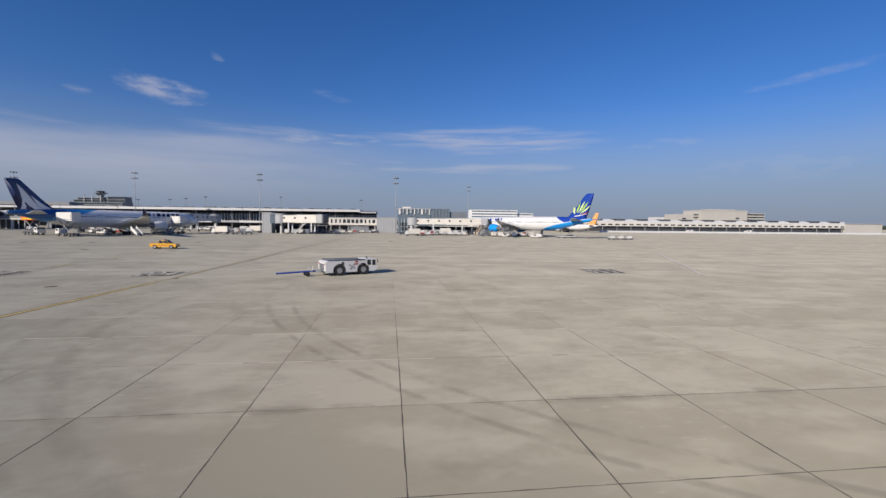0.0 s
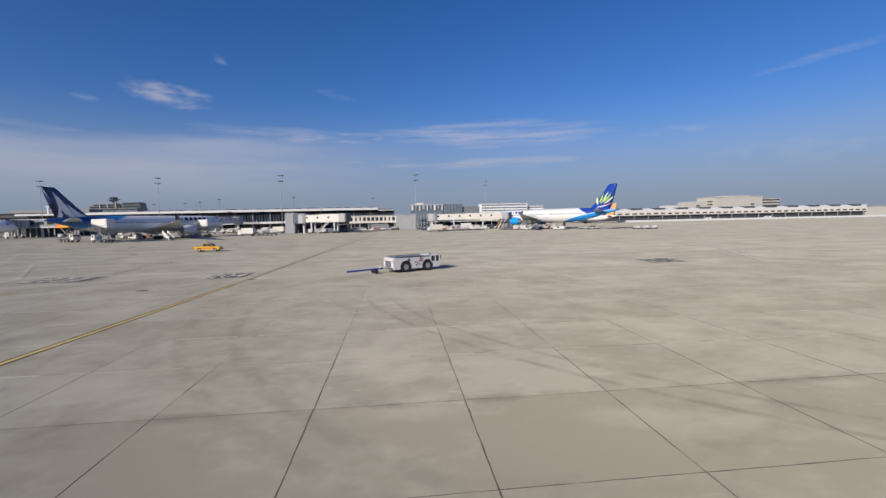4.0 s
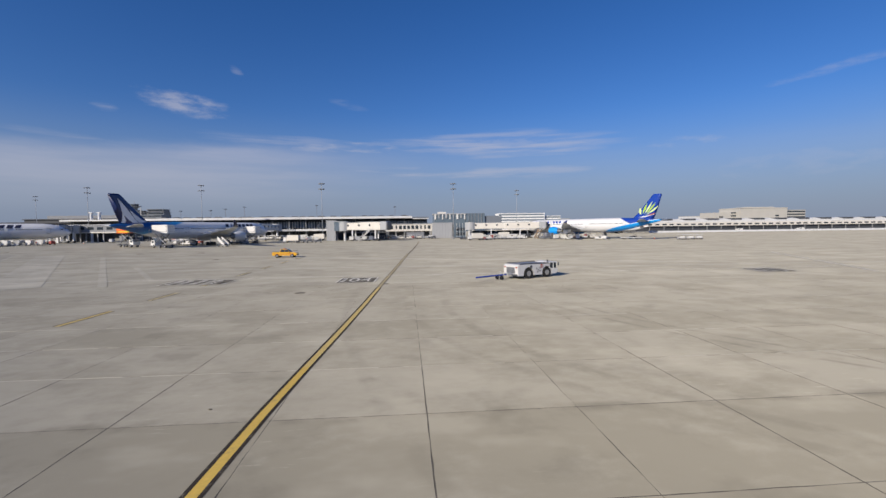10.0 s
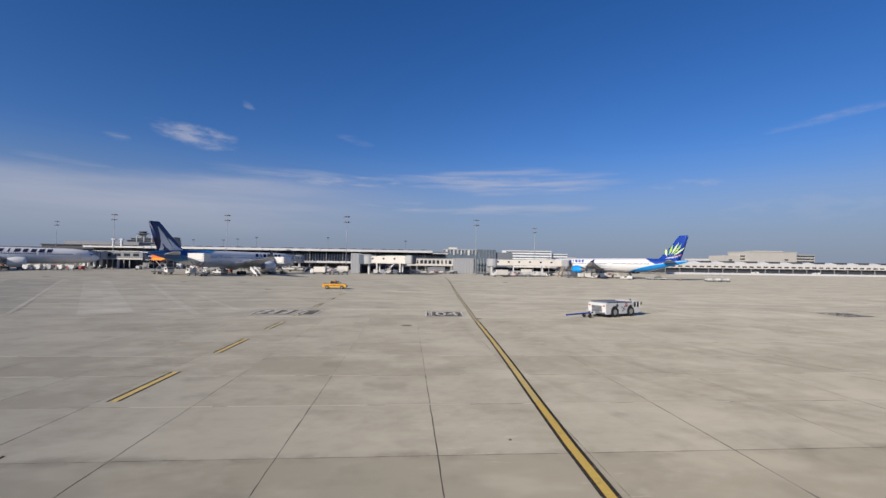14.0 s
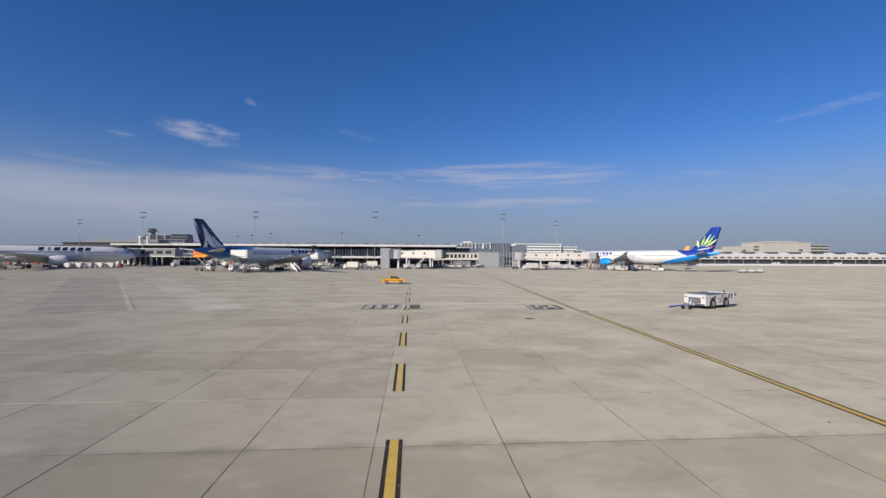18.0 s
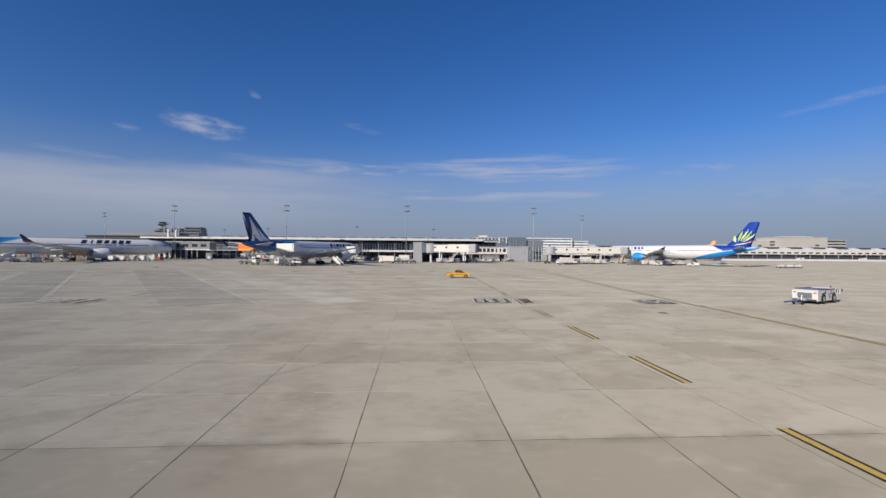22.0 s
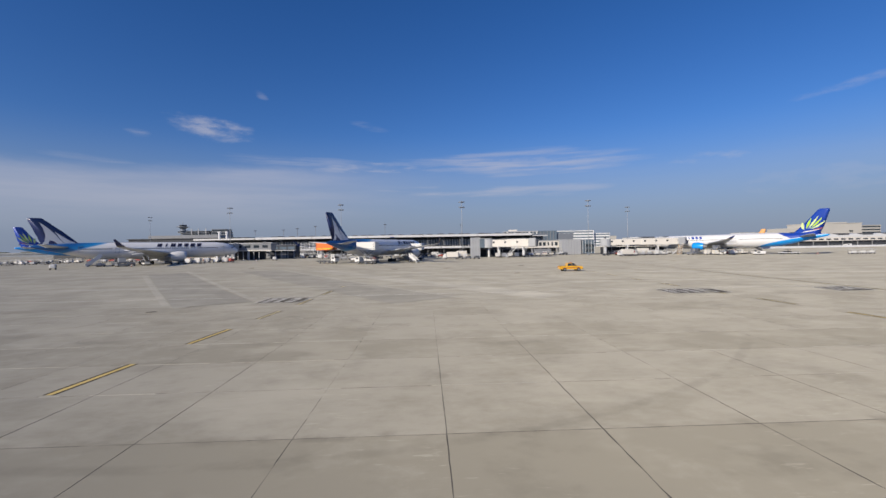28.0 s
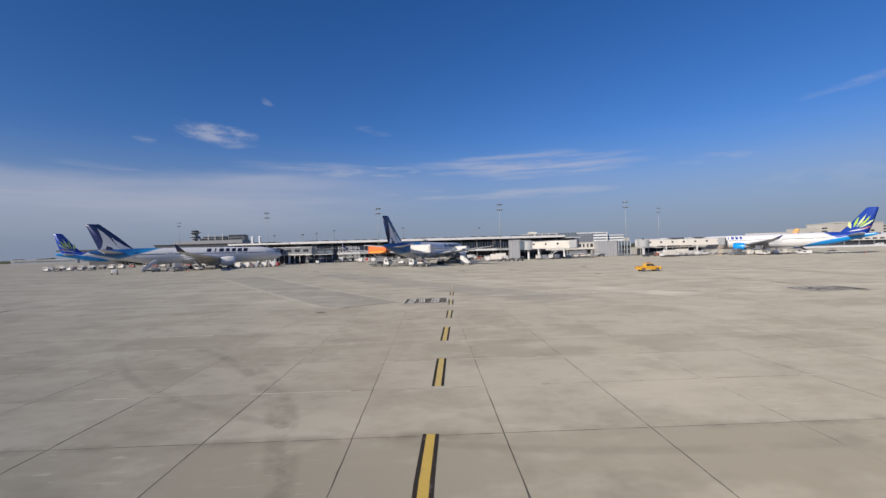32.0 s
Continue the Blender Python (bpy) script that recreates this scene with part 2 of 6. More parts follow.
M_SLAB = concrete("slab_concrete", (0.389, 0.360, 0.285), (0.311, 0.285, 0.218), True)
M_APRON = concrete("apron_concrete", (0.420, 0.391, 0.310), (0.334, 0.308, 0.243), False)
M_PATCH = concrete("newer_concrete", (0.462, 0.433, 0.351), (0.370, 0.345, 0.281), False)
M_OLDPATCH = concrete("older_concrete", (0.357, 0.336, 0.275), (0.281, 0.263, 0.214), False)
M_NUMBER = material("number_panel_black", (0.075, 0.068, 0.056), 0.95, vary=0.4, grain=0.4, dirt=((0.33, 0.30, 0.235), 0.85, 0.43), spec=0.08)
M_PALEJOINT = material("pale_joint_strip", (0.49, 0.452, 0.36), 0.8, vary=0.3, grain=0.3, scale=0.6, dirt=((0.36, 0.33, 0.25), 0.9))
M_JOINT = material("joint_filler", (0.13, 0.117, 0.098), 0.9, vary=0.3, grain=0.3, scale=0.5, spec=0.15, dirt=((0.36, 0.33, 0.25), 0.8))
M_YELLOW = material("yellow_marking", (0.68, 0.46, 0.09), 0.6, vary=0.12, grain=0.2, dirt=((0.2, 0.17, 0.12), 0.6))
M_BLACK = material("black_marking", (0.045, 0.037, 0.030), 0.9, spec=0.12, vary=0.3, grain=0.3, scale=1.6, dirt=((0.3, 0.27, 0.21), 0.8))
M_WORN = material("worn_dark_line", (0.25, 0.215, 0.15), 0.9, spec=0.12, vary=0.3, grain=0.3, dirt=((0.34, 0.32, 0.26), 0.8))
M_CREAMLINE = material("pale_yellow_marking", (0.64, 0.525, 0.26), 0.6, vary=0.15, grain=0.25, dirt=((0.35, 0.32, 0.26), 0.7))
M_BLEACHED = material("bleached_yellow_marking", (0.66, 0.485, 0.15), 0.6, vary=0.15, grain=0.25, dirt=((0.33, 0.30, 0.23), 0.6))
M_FADED = material("faded_yellow", (0.43, 0.35, 0.185), 0.7, vary=0.2, grain=0.3, dirt=((0.3, 0.27, 0.22), 0.8))
M_PALE = material("pale_marking", (0.70, 0.66, 0.56), 0.7, vary=0.2, grain=0.3, dirt=((0.36, 0.33, 0.28), 0.6))
M_WHITE = material("white_paint", (0.66, 0.655, 0.64), 0.35, vary=0.05, dirt=((0.55, 0.52, 0.47), 0.25))
M_CREAM = material("cream_panel", (0.64, 0.61, 0.555), 0.5, vary=0.06, dirt=((0.5, 0.46, 0.4), 0.35))
M_GREY = material("grey_panel", (0.36, 0.37, 0.385), 0.5, vary=0.08, dirt=((0.28, 0.27, 0.26), 0.3))
M_DARK = material("dark_steel", (0.07, 0.075, 0.085), 0.5, vary=0.2)
M_MIDGREY = material("mid_grey_metal", (0.2, 0.21, 0.23), 0.45, vary=0.15)
M_RUBBER = material("rubber", (0.022, 0.022, 0.022), 0.85, vary=0.2)
M_STEEL = material("bare_steel", (0.55, 0.55, 0.56), 0.32, metal=0.9, vary=0.1)
M_FASCIA = material("roof_fascia", (0.60, 0.605, 0.61), 0.45, vary=0.04, dirt=((0.6, 0.58, 0.55), 0.2))
M_ROOF = material("roof_membrane", (0.16, 0.16, 0.165), 0.8, vary=0.2)
M_CONC = material("building_concrete", (0.45, 0.435, 0.40), 0.8, vary=0.08, scale=0.3, dirt=((0.36, 0.33, 0.29), 0.3))
M_CONC2 = material("grey_concrete", (0.26, 0.265, 0.27), 0.8, vary=0.1, scale=0.3)
M_ORANGE = material("orange_paint", (0.80, 0.17, 0.035), 0.4, vary=0.06)
M_CARYEL = material("amber_car_paint", (0.74, 0.40, 0.025), 0.28, vary=0.04, coat=0.5)
M_BEIGE = material("beige_paint", (0.60, 0.46, 0.31), 0.5, vary=0.08)
M_RED = material("red_paint", (0.36, 0.08, 0.06), 0.4, vary=0.1)
M_BLUEP = material("bright_blue_paint", (0.012, 0.29, 0.78), 0.25, vary=0.04, coat=0.4)
M_ROYAL = material("royal_blue_paint", (0.012, 0.05, 0.33), 0.25, vary=0.04, coat=0.4)
M_NAVY = material("navy_paint", (0.012, 0.022, 0.09), 0.25, vary=0.05, coat=0.4)
M_INK = material("matte_navy_lettering", (0.006, 0.01, 0.04), 0.7, vary=0.05)
M_LEAF = material("leaf_green_paint", (0.40, 0.62, 0.04), 0.3, vary=0.05)
M_LIME = material("pale_lime_paint", (0.62, 0.75, 0.30), 0.3, vary=0.05)
M_ENGGREY = material("wing_grey", (0.52, 0.53, 0.545), 0.35, vary=0.06, dirt=((0.3, 0.3, 0.3), 0.25))
M_GLASS = material("dark_glazing", (0.035, 0.045, 0.055), 0.08, vary=0.25, scale=0.4)
M_LAMP = material("lamp_lens", (0.65, 0.66, 0.66), 0.2)
M_AMBERFIN = material("pale_orange_paint", (0.72, 0.36, 0.13), 0.4, vary=0.08)
M_BLUEGREY = material("blue_grey_cladding", (0.165, 0.185, 0.215), 0.6, vary=0.15, scale=0.3)
# dark walls and roofs, also painted shade in recesses under roofs
M_SHADE = material("dark_cladding_and_shade", (0.045, 0.05, 0.06), 0.7, vary=0.25, scale=0.5)
M_TINT = material("blue_grey_glazing", (0.13, 0.17, 0.21), 0.12, vary=0.25, scale=0.4)
M_BRIDGE = material("grey_bridge_cladding", (0.22, 0.23, 0.245), 0.55, vary=0.08, dirt=((0.2, 0.2, 0.2), 0.35))
M_MAST = material("galvanised_mast", (0.30, 0.32, 0.35), 0.5, vary=0.1)
M_TREE = material("far_foliage", (0.05, 0.06, 0.04), 0.9, vary=0.3, grain=0.4)

# ---- mesh helpers ----


def box(bm, cx, cy, cz, sx, sy, sz, rz=0.0, bevel=0.0):
    m = Matrix.Translation((cx, cy, cz)) @ Matrix.Rotation(radians(rz), 4, "Z") @ Matrix.Diagonal((sx, sy, sz, 1))
    made = bmesh.ops.create_cube(bm, size=1.0, matrix=m)["verts"]
    if bevel:
        edges = {e for v in made for e in v.link_edges}
        bmesh.ops.bevel(bm, geom=list(edges), offset=bevel, segments=1, affect="EDGES")
    return bm


def rod(bm, a, b, r0, r1=None, n=8, caps=True):
    """A tapered round bar from a to b."""
    a, b = Vector(a), Vector(b)
    r1 = r0 if r1 is None else r1
    turn = (b - a).to_track_quat("Z", "Y").to_matrix()
    rings = [[bm.verts.new(c + turn @ Vector((r * math.cos(2 * math.pi * k / n), r * math.sin(2 * math.pi * k / n), 0))) for k in range(n)] for c, r in ((a, r0), (b, r1))]
    for k in range(n):
        bm.faces.new((rings[0][k], rings[0][(k + 1) % n], rings[1][(k + 1) % n], rings[1][k]))
    if caps:
        bm.faces.new(rings[0][::-1]), bm.faces.new(rings[1])
    return bm


def loft(bm, rings, caps=True, closed=True):
    """Skin between rings of points."""
    vs = [[bm.verts.new(p) for p in ring] for ring in rings]
    n = len(vs[0])
    for a, b in zip(vs, vs[1:]):
        for k in range(n if closed else n - 1):
            bm.faces.new((a[k], a[(k + 1) % n], b[(k + 1) % n], b[k]))
    if caps:
        bm.faces.new(vs[0][::-1]), bm.faces.new(vs[-1])
    return bm


def prism(bm, outline, axis, lo, hi):
    """A flat outline pushed out along an axis: the outline's two numbers are the other two axes in order."""
    def at(p, v):
        q = list(p)
        q.insert(axis, v)
        return q
    return loft(bm, [[at(p, lo) for p in outline], [at(p, hi) for p in outline]])


def fresh():
    return bmesh.new()


def mesh_of(bm, name, mat, smooth=False):
    bmesh.ops.recalc_face_normals(bm, faces=bm.faces)
    me = bpy.data.meshes.new(name)
    bm.to_mesh(me)
    bm.free()
    for m in mat if isinstance(mat, (list, tuple)) else (mat,):
        me.materials.append(m)
    if smooth:
        me.shade_smooth()
    return me


def part(name, bm, mat, parent, label="", smooth=False):
    """One mesh object under a thing or a part."""
    ob = new(name, mesh_of(bm, name, mat, smooth) if isinstance(bm, bmesh.types.BMesh) else bm)
    ob.parent = parent
    if label:
        tagged(ob, label)
    return ob


def thing(name, label, category, at, rz=0.0, group="", kind="", size=1.0):
    ob = new(name)
    ob.empty_display_size = 0.5
    ob.matrix_world = pose(*at, 0, 0, rz) @ Matrix.Scale(size, 4)
    return tagged(ob, label, category, group, kind)


def lone(name, bm, mat, label, category, at=(0, 0, 0), rz=0.0, group="", kind="", smooth=False):
    """A thing that is one mesh."""
    ob = new(name, mesh_of(bm, name, mat, smooth))
    ob.matrix_world = pose(*at, 0, 0, rz)
    return tagged(ob, label, category, group, kind)


# the apron rises gently towards the buildings
RISE_Y = (-5000, 50, 75, 100, 150, 200, 250, 300, 420, 5000)
RISE_Z = (-0.04, -0.04, 0.25, 0.7, 1.4, 1.75, 2.2, 3.1, 3.9, 3.9)


DIP_X = (-5000, -100, -60, -20, 40, 5000)
DIP = (0.0, 0.0, 0.45, 0.75, 0.9, 0.9)


def gz(y, x=-100.0):
    """The height of the apron; it lies lower to the side where x grows."""
    rise = float(np.interp(y, RISE_Y, RISE_Z))
    return rise - min(1.0, max(0.0, rise) / 1.5) * float(np.interp(x, DIP_X, DIP))


# ---- ground ----
bm = fresh()
xs = [-4500, -2500, -1200, -600, -400, -300, -200, -150, -100, -80, -60, -40, -20, -10, 0, 10, 20, 30, 40, 50, 100, 150, 200, 300, 400, 600, 1200, 2500, 4500]
ys = [-4500, -1500, -500, -200, -50, 0, 30, 50, 56, 62, 75, 88, 100, 115, 130, 150, 164.3, 175, 200, 225, 250, 275, 300, 340, 380, 420, 600, 1000, 2000, 4700]
grid = [[bm.verts.new((x, y, gz(y, x))) for x in xs] for y in ys]
for a, b in zip(grid, grid[1:]):
    for k in range(len(xs) - 1):
        bm.faces.new((a[k], a[k + 1], b[k + 1], b[k]))
ground = lone("ground", bm, M_APRON, "pale weathered concrete airport apron stained with rubber", "ground", kind="structure", smooth=True)

# ---- aircraft ----


def ring_at(s, r, z, n=24, flat=1.0):
    return [(r * math.cos(2 * math.pi * k / n), -s, z + flat * r * math.sin(2 * math.pi * k / n)) for k in range(n)]


def livery(name, base, rules, rough=0.3):
    """White paint with colour fields laid over it by the place along the body (s, from the nose) and the height z."""
    m = bpy.data.materials.new(name)
    m.use_nodes = True
    n = Nodes(m.node_tree)
    at = n.add("ShaderNodeTexCoord").outputs["Object"]
    _, y, z = n.split(at)
    s = n.math("MULTIPLY", y, -1.0)
    soil = n.noise(at, 0.8, 5.0, 0.6, (1, 0.25, 1))
    c = n.mix(n.math("MULTIPLY", n.ramp(soil, 0.45, 0.75), 0.12), base, [v * 0.7 for v in base])
    for color, s0, per_z, z0, soft, curve in rules:
        edge = n.math("ADD", s0, n.math("MULTIPLY", n.math("SUBTRACT", z, z0), per_z))
        if curve:
            edge = n.math("ADD", edge, n.math("MULTIPLY", n.math("POWER", n.math("SUBTRACT", z, z0), 2.0), curve))
        c = n.mix(n.ramp(n.math("SUBTRACT", s, edge), -soft, soft), c, color)
    b = n.add("ShaderNodeBsdfPrincipled")
    n.put(b.inputs["Base Color"], c)
    b.inputs["Roughness"].default_value, b.inputs["Coat Weight"].default_value = rough, 0.3
    n.link(b.outputs[0], n.add("ShaderNodeOutputMaterial").inputs[0])
    return m


def foil(x, s, chord, z, thick, upright=False):
    """One wing section: a closed loop of eight points at a spanwise place."""
    pts = ((0.0, 0.0), (0.08, 0.42), (0.3, 0.6), (0.65, 0.4), (1.0, 0.03), (0.65, -0.28), (0.3, -0.4), (0.08, -0.3))
    if upright:
        pts = ((0.0, 0.0), (0.06, 0.3), (0.2, 0.48), (0.7, 0.42), (1.0, 0.04), (0.7, -0.42), (0.2, -0.48), (0.06, -0.3))
        return [(x + h * thick, -(s + u * chord), z) for u, h in pts]
    return [(x, -(s + u * chord), z + h * thick) for u, h in pts]


def wheel_set(parent, x, s, r, pairs, gap):
    """A leg with its wheels."""
    leg = part("gear_leg", rod(fresh(), (x, -s, r), (x * 0.9, -s, 3.0), 0.16), M_STEEL, parent)
    for k in range(pairs):
        for side in (-1, 1):
            y = -s + (k - (pairs - 1) / 2) * 2.3 * r
            bm = fresh()
            rod(bm, (x + side * gap - 0.2, y, r), (x + side * gap + 0.2, y, r), r, n=14)
            tyre = part("wheel", bm, M_RUBBER, leg)
    return leg


def airliner(name, label, at, heading, fin_art, body_mat, fin_mat, engine_mat, length=63.7, radius=2.82, axis=5.1, top=16.8, span=31.0, engine_r=1.75, group="airliners at the gates", wings_mat=None, title=None, size=1.0, tip=1.0):
    """A wide-body twin jet. Its own y points ahead, the nose is at y = 0 and the ground at z = 0."""
    air = thing(name, label, "airliner", at, -heading, group, size=size)
    L, R, A = length, radius, axis
    prof = [(0.0, 0.08, -0.75), (0.35, 0.6, -0.7), (1.0, 1.12, -0.58), (2.2, 1.75, -0.36), (3.6, 2.2, -0.2), (5.5, 2.58, -0.07), (8.0, R * 0.985, 0), (11.0, R, 0)]
    prof += [(s, R, 0) for s in (18.0, 26.0, 34.0, L * 0.66)]
    prof += [(L * 0.72, R * 0.965, 0.1), (L * 0.78, R * 0.87, 0.3), (L * 0.84, R * 0.7, 0.66), (L * 0.9, R * 0.48, 1.08), (L * 0.95, R * 0.3, 1.4), (L * 0.985, R * 0.16, 1.6), (L, 0.1, 1.66)]
    body = part("fuselage", loft(fresh(), [ring_at(s, r, A + dz) for s, r, dz in prof]), body_mat, air, smooth=True)
    part("belly_fairing", loft(fresh(), [ring_at(s, r, A - 1.35, 16, 0.62) for s, r in ((20.5, 0.3), (22.5, 2.3), (26, 3.0), (33, 3.0), (37, 2.1), (39.5, 0.3))]), wings_mat or M_ENGGREY, air, smooth=True)
    # cabin windows, doors and the cockpit panes sit just proud of the skin
    for side in (-1, 1):
        bm = fresh()
        s = 8.6
        while s < L * 0.8:
            if abs(s - 17) > 1.2 and abs(s - 40) > 1.2:
                rr = float(np.interp(s, [p[0] for p in prof], [p[1] for p in prof]))
                dz = float(np.interp(s, [p[0] for p in prof], [p[2] for p in prof]))
                x = side * math.sqrt(max(rr * rr - (0.62 - dz) ** 2, 0.05))
                box(bm, x, -s, A + 0.62, 0.05, 0.27, 0.38)
            s += 0.56
        tagged(part("cabin_glazing", bm, M_GLASS, air, "row of small dark cabin windows"), kind="stuff")
        for s in (6.6, 17.0, 40.0, L * 0.8):
            rr = float(np.interp(s, [p[0] for p in prof], [p[1] for p in prof]))
            dz = float(np.interp(s, [p[0] for p in prof], [p[2] for p in prof]))
            x = side * (math.sqrt(max(rr * rr - 0.36, 0.05)) - 0.05)
            d = fresh()
            for a, b in ((-0.55, 0.0), (0.55, 0.0)):
                box(d, x, -s + a, A + dz + 0.15, 0.18, 0.05, 1.95)
            box(d, x, -s, A + dz + 1.12, 0.18, 1.1, 0.05), box(d, x, -s, A + dz - 0.82, 0.2, 1.1, 0.05)
            part("door", d, M_MIDGREY, air)
    bm = fresh()
    for k in (-1, 1):
        for u, (s, x, z) in enumerate(((1.75, 0.45, 0.82), (2.2, 1.1, 0.74), (2.9, 1.6, 0.68))):
            box(bm, k * x, -s, A + z - 0.05, 0.62, 0.5, 0.42, k * (-25 - 25 * u))
    part("cockpit_window", bm, M_GLASS, air)
    # wings, engines, tail
    k = L / 63.7
    wing_secs = ((1.2, 20.5, 12.6, -1.7, 1.7), (4.0, 22.6, 10.8, -1.5, 1.35), (9.6, 27.0, 7.9, -0.95, 0.95), (20.0, 34.6, 5.0, -0.15, 0.5), (span - 2.2, 41.2, 2.7, 0.6, 0.26), (span - 0.9, 42.3, 2.2, 0.9, 0.2))
    tips = ((span - 0.9, 42.3, 2.2, 1.55, 0.2), (span - 0.2, 43.1, 1.7, 2.1, 0.16), (span + 0.4, 44.1, 1.1, 2.9, 0.1), (span + 0.8, 45.0, 0.6, 3.7, 0.06))
    for side, word in ((-1, "port"), (1, "starboard")):
        wing = part("wing", loft(fresh(), [foil(side * x, s * k, c, A + z, th) for x, s, c, z, th in wing_secs]), wings_mat or M_ENGGREY, air, smooth=True)
        part("winglet", loft(fresh(), [foil(side * x, s * k, c, A + 0.9 + (z - 1.55) * tip, th) for x, s, c, z, th in tips]), fin_mat, wing, smooth=True)
        for x in (7.0, 12.5, 17.5):
            s = 34.0 + (x - 7) * 0.33
            z = A - 1.3 + (x - 7) * 0.115
            part("flap_track_fairing", loft(fresh(), [[(side * x + r * math.cos(a), -(s + d) * k, z + r * 1.2 * math.sin(a)) for a in (0, 1.05, 2.09, 3.14, 4.19, 5.24)] for d, r in ((-1.5, 0.06), (0, 0.35), (1.8, 0.3), (3.6, 0.05))]), wings_mat or M_ENGGREY, wing, smooth=True)
        ex, es, ez = side * 9.5, 21.6 * k, A - 2.35
        nac = [(0.0, 0.86), (0.25, 0.97), (1.0, 1.04), (2.6, 1.03), (4.2, 0.86), (4.9, 0.72)]
        pod = part("engine", loft(fresh(), [[(ex + engine_r * r * math.cos(2 * math.pi * j / 20), -(es + d), ez + engine_r * r * math.sin(2 * math.pi * j / 20)) for j in range(20)] for d, r in nac], caps=False), engine_mat, air, smooth=True)
        part("intake_lip", loft(fresh(), [[(ex + engine_r * r * math.cos(2 * math.pi * j / 20), -(es + d), ez + engine_r * r * math.sin(2 * math.pi * j / 20)) for j in range(20)] for d, r in ((0.5, 0.78), (0.12, 0.8), (-0.06, 0.85), (0.0, 0.885), (0.2, 0.965))], caps=False), M_STEEL, pod, smooth=True)
        fan = fresh()
        rod(fan, (ex, -(es + 0.55), ez), (ex, -(es + 0.62), ez), engine_r * 0.8, n=20)
        rod(fan, (ex, -(es + 0.05), ez), (ex, -(es + 0.6), ez), 0.05, 0.42, n=10)
        for j in range(18):
            a = 2 * math.pi * j / 18
            rod(fan, (ex + 0.35 * math.cos(a), -(es + 0.5), ez + 0.35 * math.sin(a)), (ex + engine_r * 0.77 * math.cos(a + 0.15), -(es + 0.52), ez + engine_r * 0.77 * math.sin(a + 0.15)), 0.05, 0.09, 4)
        part("fan", fan, M_DARK, pod)
        part("exhaust_cone", rod(rod(fresh(), (ex, -(es + 4.0), ez), (ex, -(es + 5.6), ez), engine_r * 0.55, engine_r * 0.4, 14), (ex, -(es + 5.5), ez), (ex, -(es + 6.6), ez), engine_r * 0.25, 0.05, 10), M_MIDGREY, pod)
        part("pylon", loft(fresh(), [[(ex + dx, -(es + s), z) for dx, s, z in ((-0.22, 0.9, ez + engine_r), (0.22, 0.9, ez + engine_r), (0.22, 7.6, ez + engine_r * 0.45), (-0.22, 7.6, ez + engine_r * 0.45))],
                                      [(ex + dx, -(es + s), z) for dx, s, z in ((-0.18, 5.0, A - 0.65), (0.18, 5.0, A - 0.65), (0.18, 9.5, A - 0.75), (-0.18, 9.5, A - 0.75))]]), wings_mat or M_ENGGREY, pod)
        part("tailplane", loft(fresh(), [foil(side * x, L - b, c, A + z, th) for x, b, c, z, th in ((0.4, 10.4, 6.2, 1.15, 0.62), (5.0, 7.2, 4.1, 1.6, 0.4), (9.3, 4.1, 2.2, 2.05, 0.2), (9.7, 3.2, 1.3, 2.1, 0.1))]), wings_mat or M_ENGGREY, air, smooth=True)
        wheel_set(air, side * 4.8, 32.2 * k, 0.68, 2, 0.7)
    wheel_set(air, 0.0, 6.8, 0.52, 1, 0.36)
    fin_secs = ((A + 1.9, L - 14.6, 11.6, 0.75), (A + 2.7, L - 12.0, 9.2, 0.62), (A + 6.0, L - 8.6, 7.1, 0.48), (top - 0.5, L - 3.8, 4.0, 0.3), (top, L - 3.1, 3.0, 0.16))
    fin = part("tail_fin", loft(fresh(), [foil(0.0, s, c, z, th, upright=True) for z, s, c, th in fin_secs]), fin_mat, air, smooth=True)

    def on_fin(u, v):
        """The s and z of a place on the fin: u from front to back edge, v from foot to tip."""
        z = A + 2.7 + v * (top - A - 2.7)
        s = float(np.interp(z, [q[0] for q in fin_secs], [q[1] for q in fin_secs]))
        c = float(np.interp(z, [q[0] for q in fin_secs], [q[2] for q in fin_secs]))
        return s + u * c, z

    for word, art_mat, shape in fin_art:
        for side in (-1, 1):
            bm = fresh()
            vs = []
            for u, v in shape:
                p, z = on_fin(u, v)
                th = float(np.interp(z, [q[0] for q in fin_secs], [q[3] for q in fin_secs]))
                vs.append(bm.verts.new((side * (0.03 + th * float(np.interp(u, (0, 0.06, 0.2, 0.7, 1), (0, 0.3, 0.48, 0.42, 0.04)))), -p, z)))
            bm.faces.new(vs)
            geo = bmesh.ops.extrude_face_region(bm, geom=bm.faces[:])
            bmesh.ops.translate(bm, vec=(side * 0.03, 0, 0), verts=[v for v in geo["geom"] if isinstance(v, bmesh.types.BMVert)])
            part(word, bm, art_mat, fin)
    if title:
        s0, s1, z0, count, t_mat, tall = title
        for side in (-1, 1):
            pitch = (s1 - s0) / count
            for j in range(count):
                s = s0 + (j + 0.5) * pitch
                bm = fresh()
                wide = pitch * (0.34, 0.36, 0.32, 0.3, 0.36, 0.1, 0.33, 0.31, 0.28)[j % 9]

                def on_skin(u, dz):
                    h = z0 + dz * tall
                    return side * (math.sqrt(R * R - (h - A) ** 2) + 0.05), -(s + u) + 0.55 * dz, h
                rings = []
                for dz in (0.0, 0.33, 0.67, 1.0):
                    p0, p1 = on_skin(-wide, dz), on_skin(wide, dz)
                    rings.append([p0, p1, (p1[0] - side * 0.06, p1[1], p1[2]), (p0[0] - side * 0.06, p0[1], p0[2])])
                loft(bm, rings)
                part("title_mark", bm, t_mat, body)
    return air


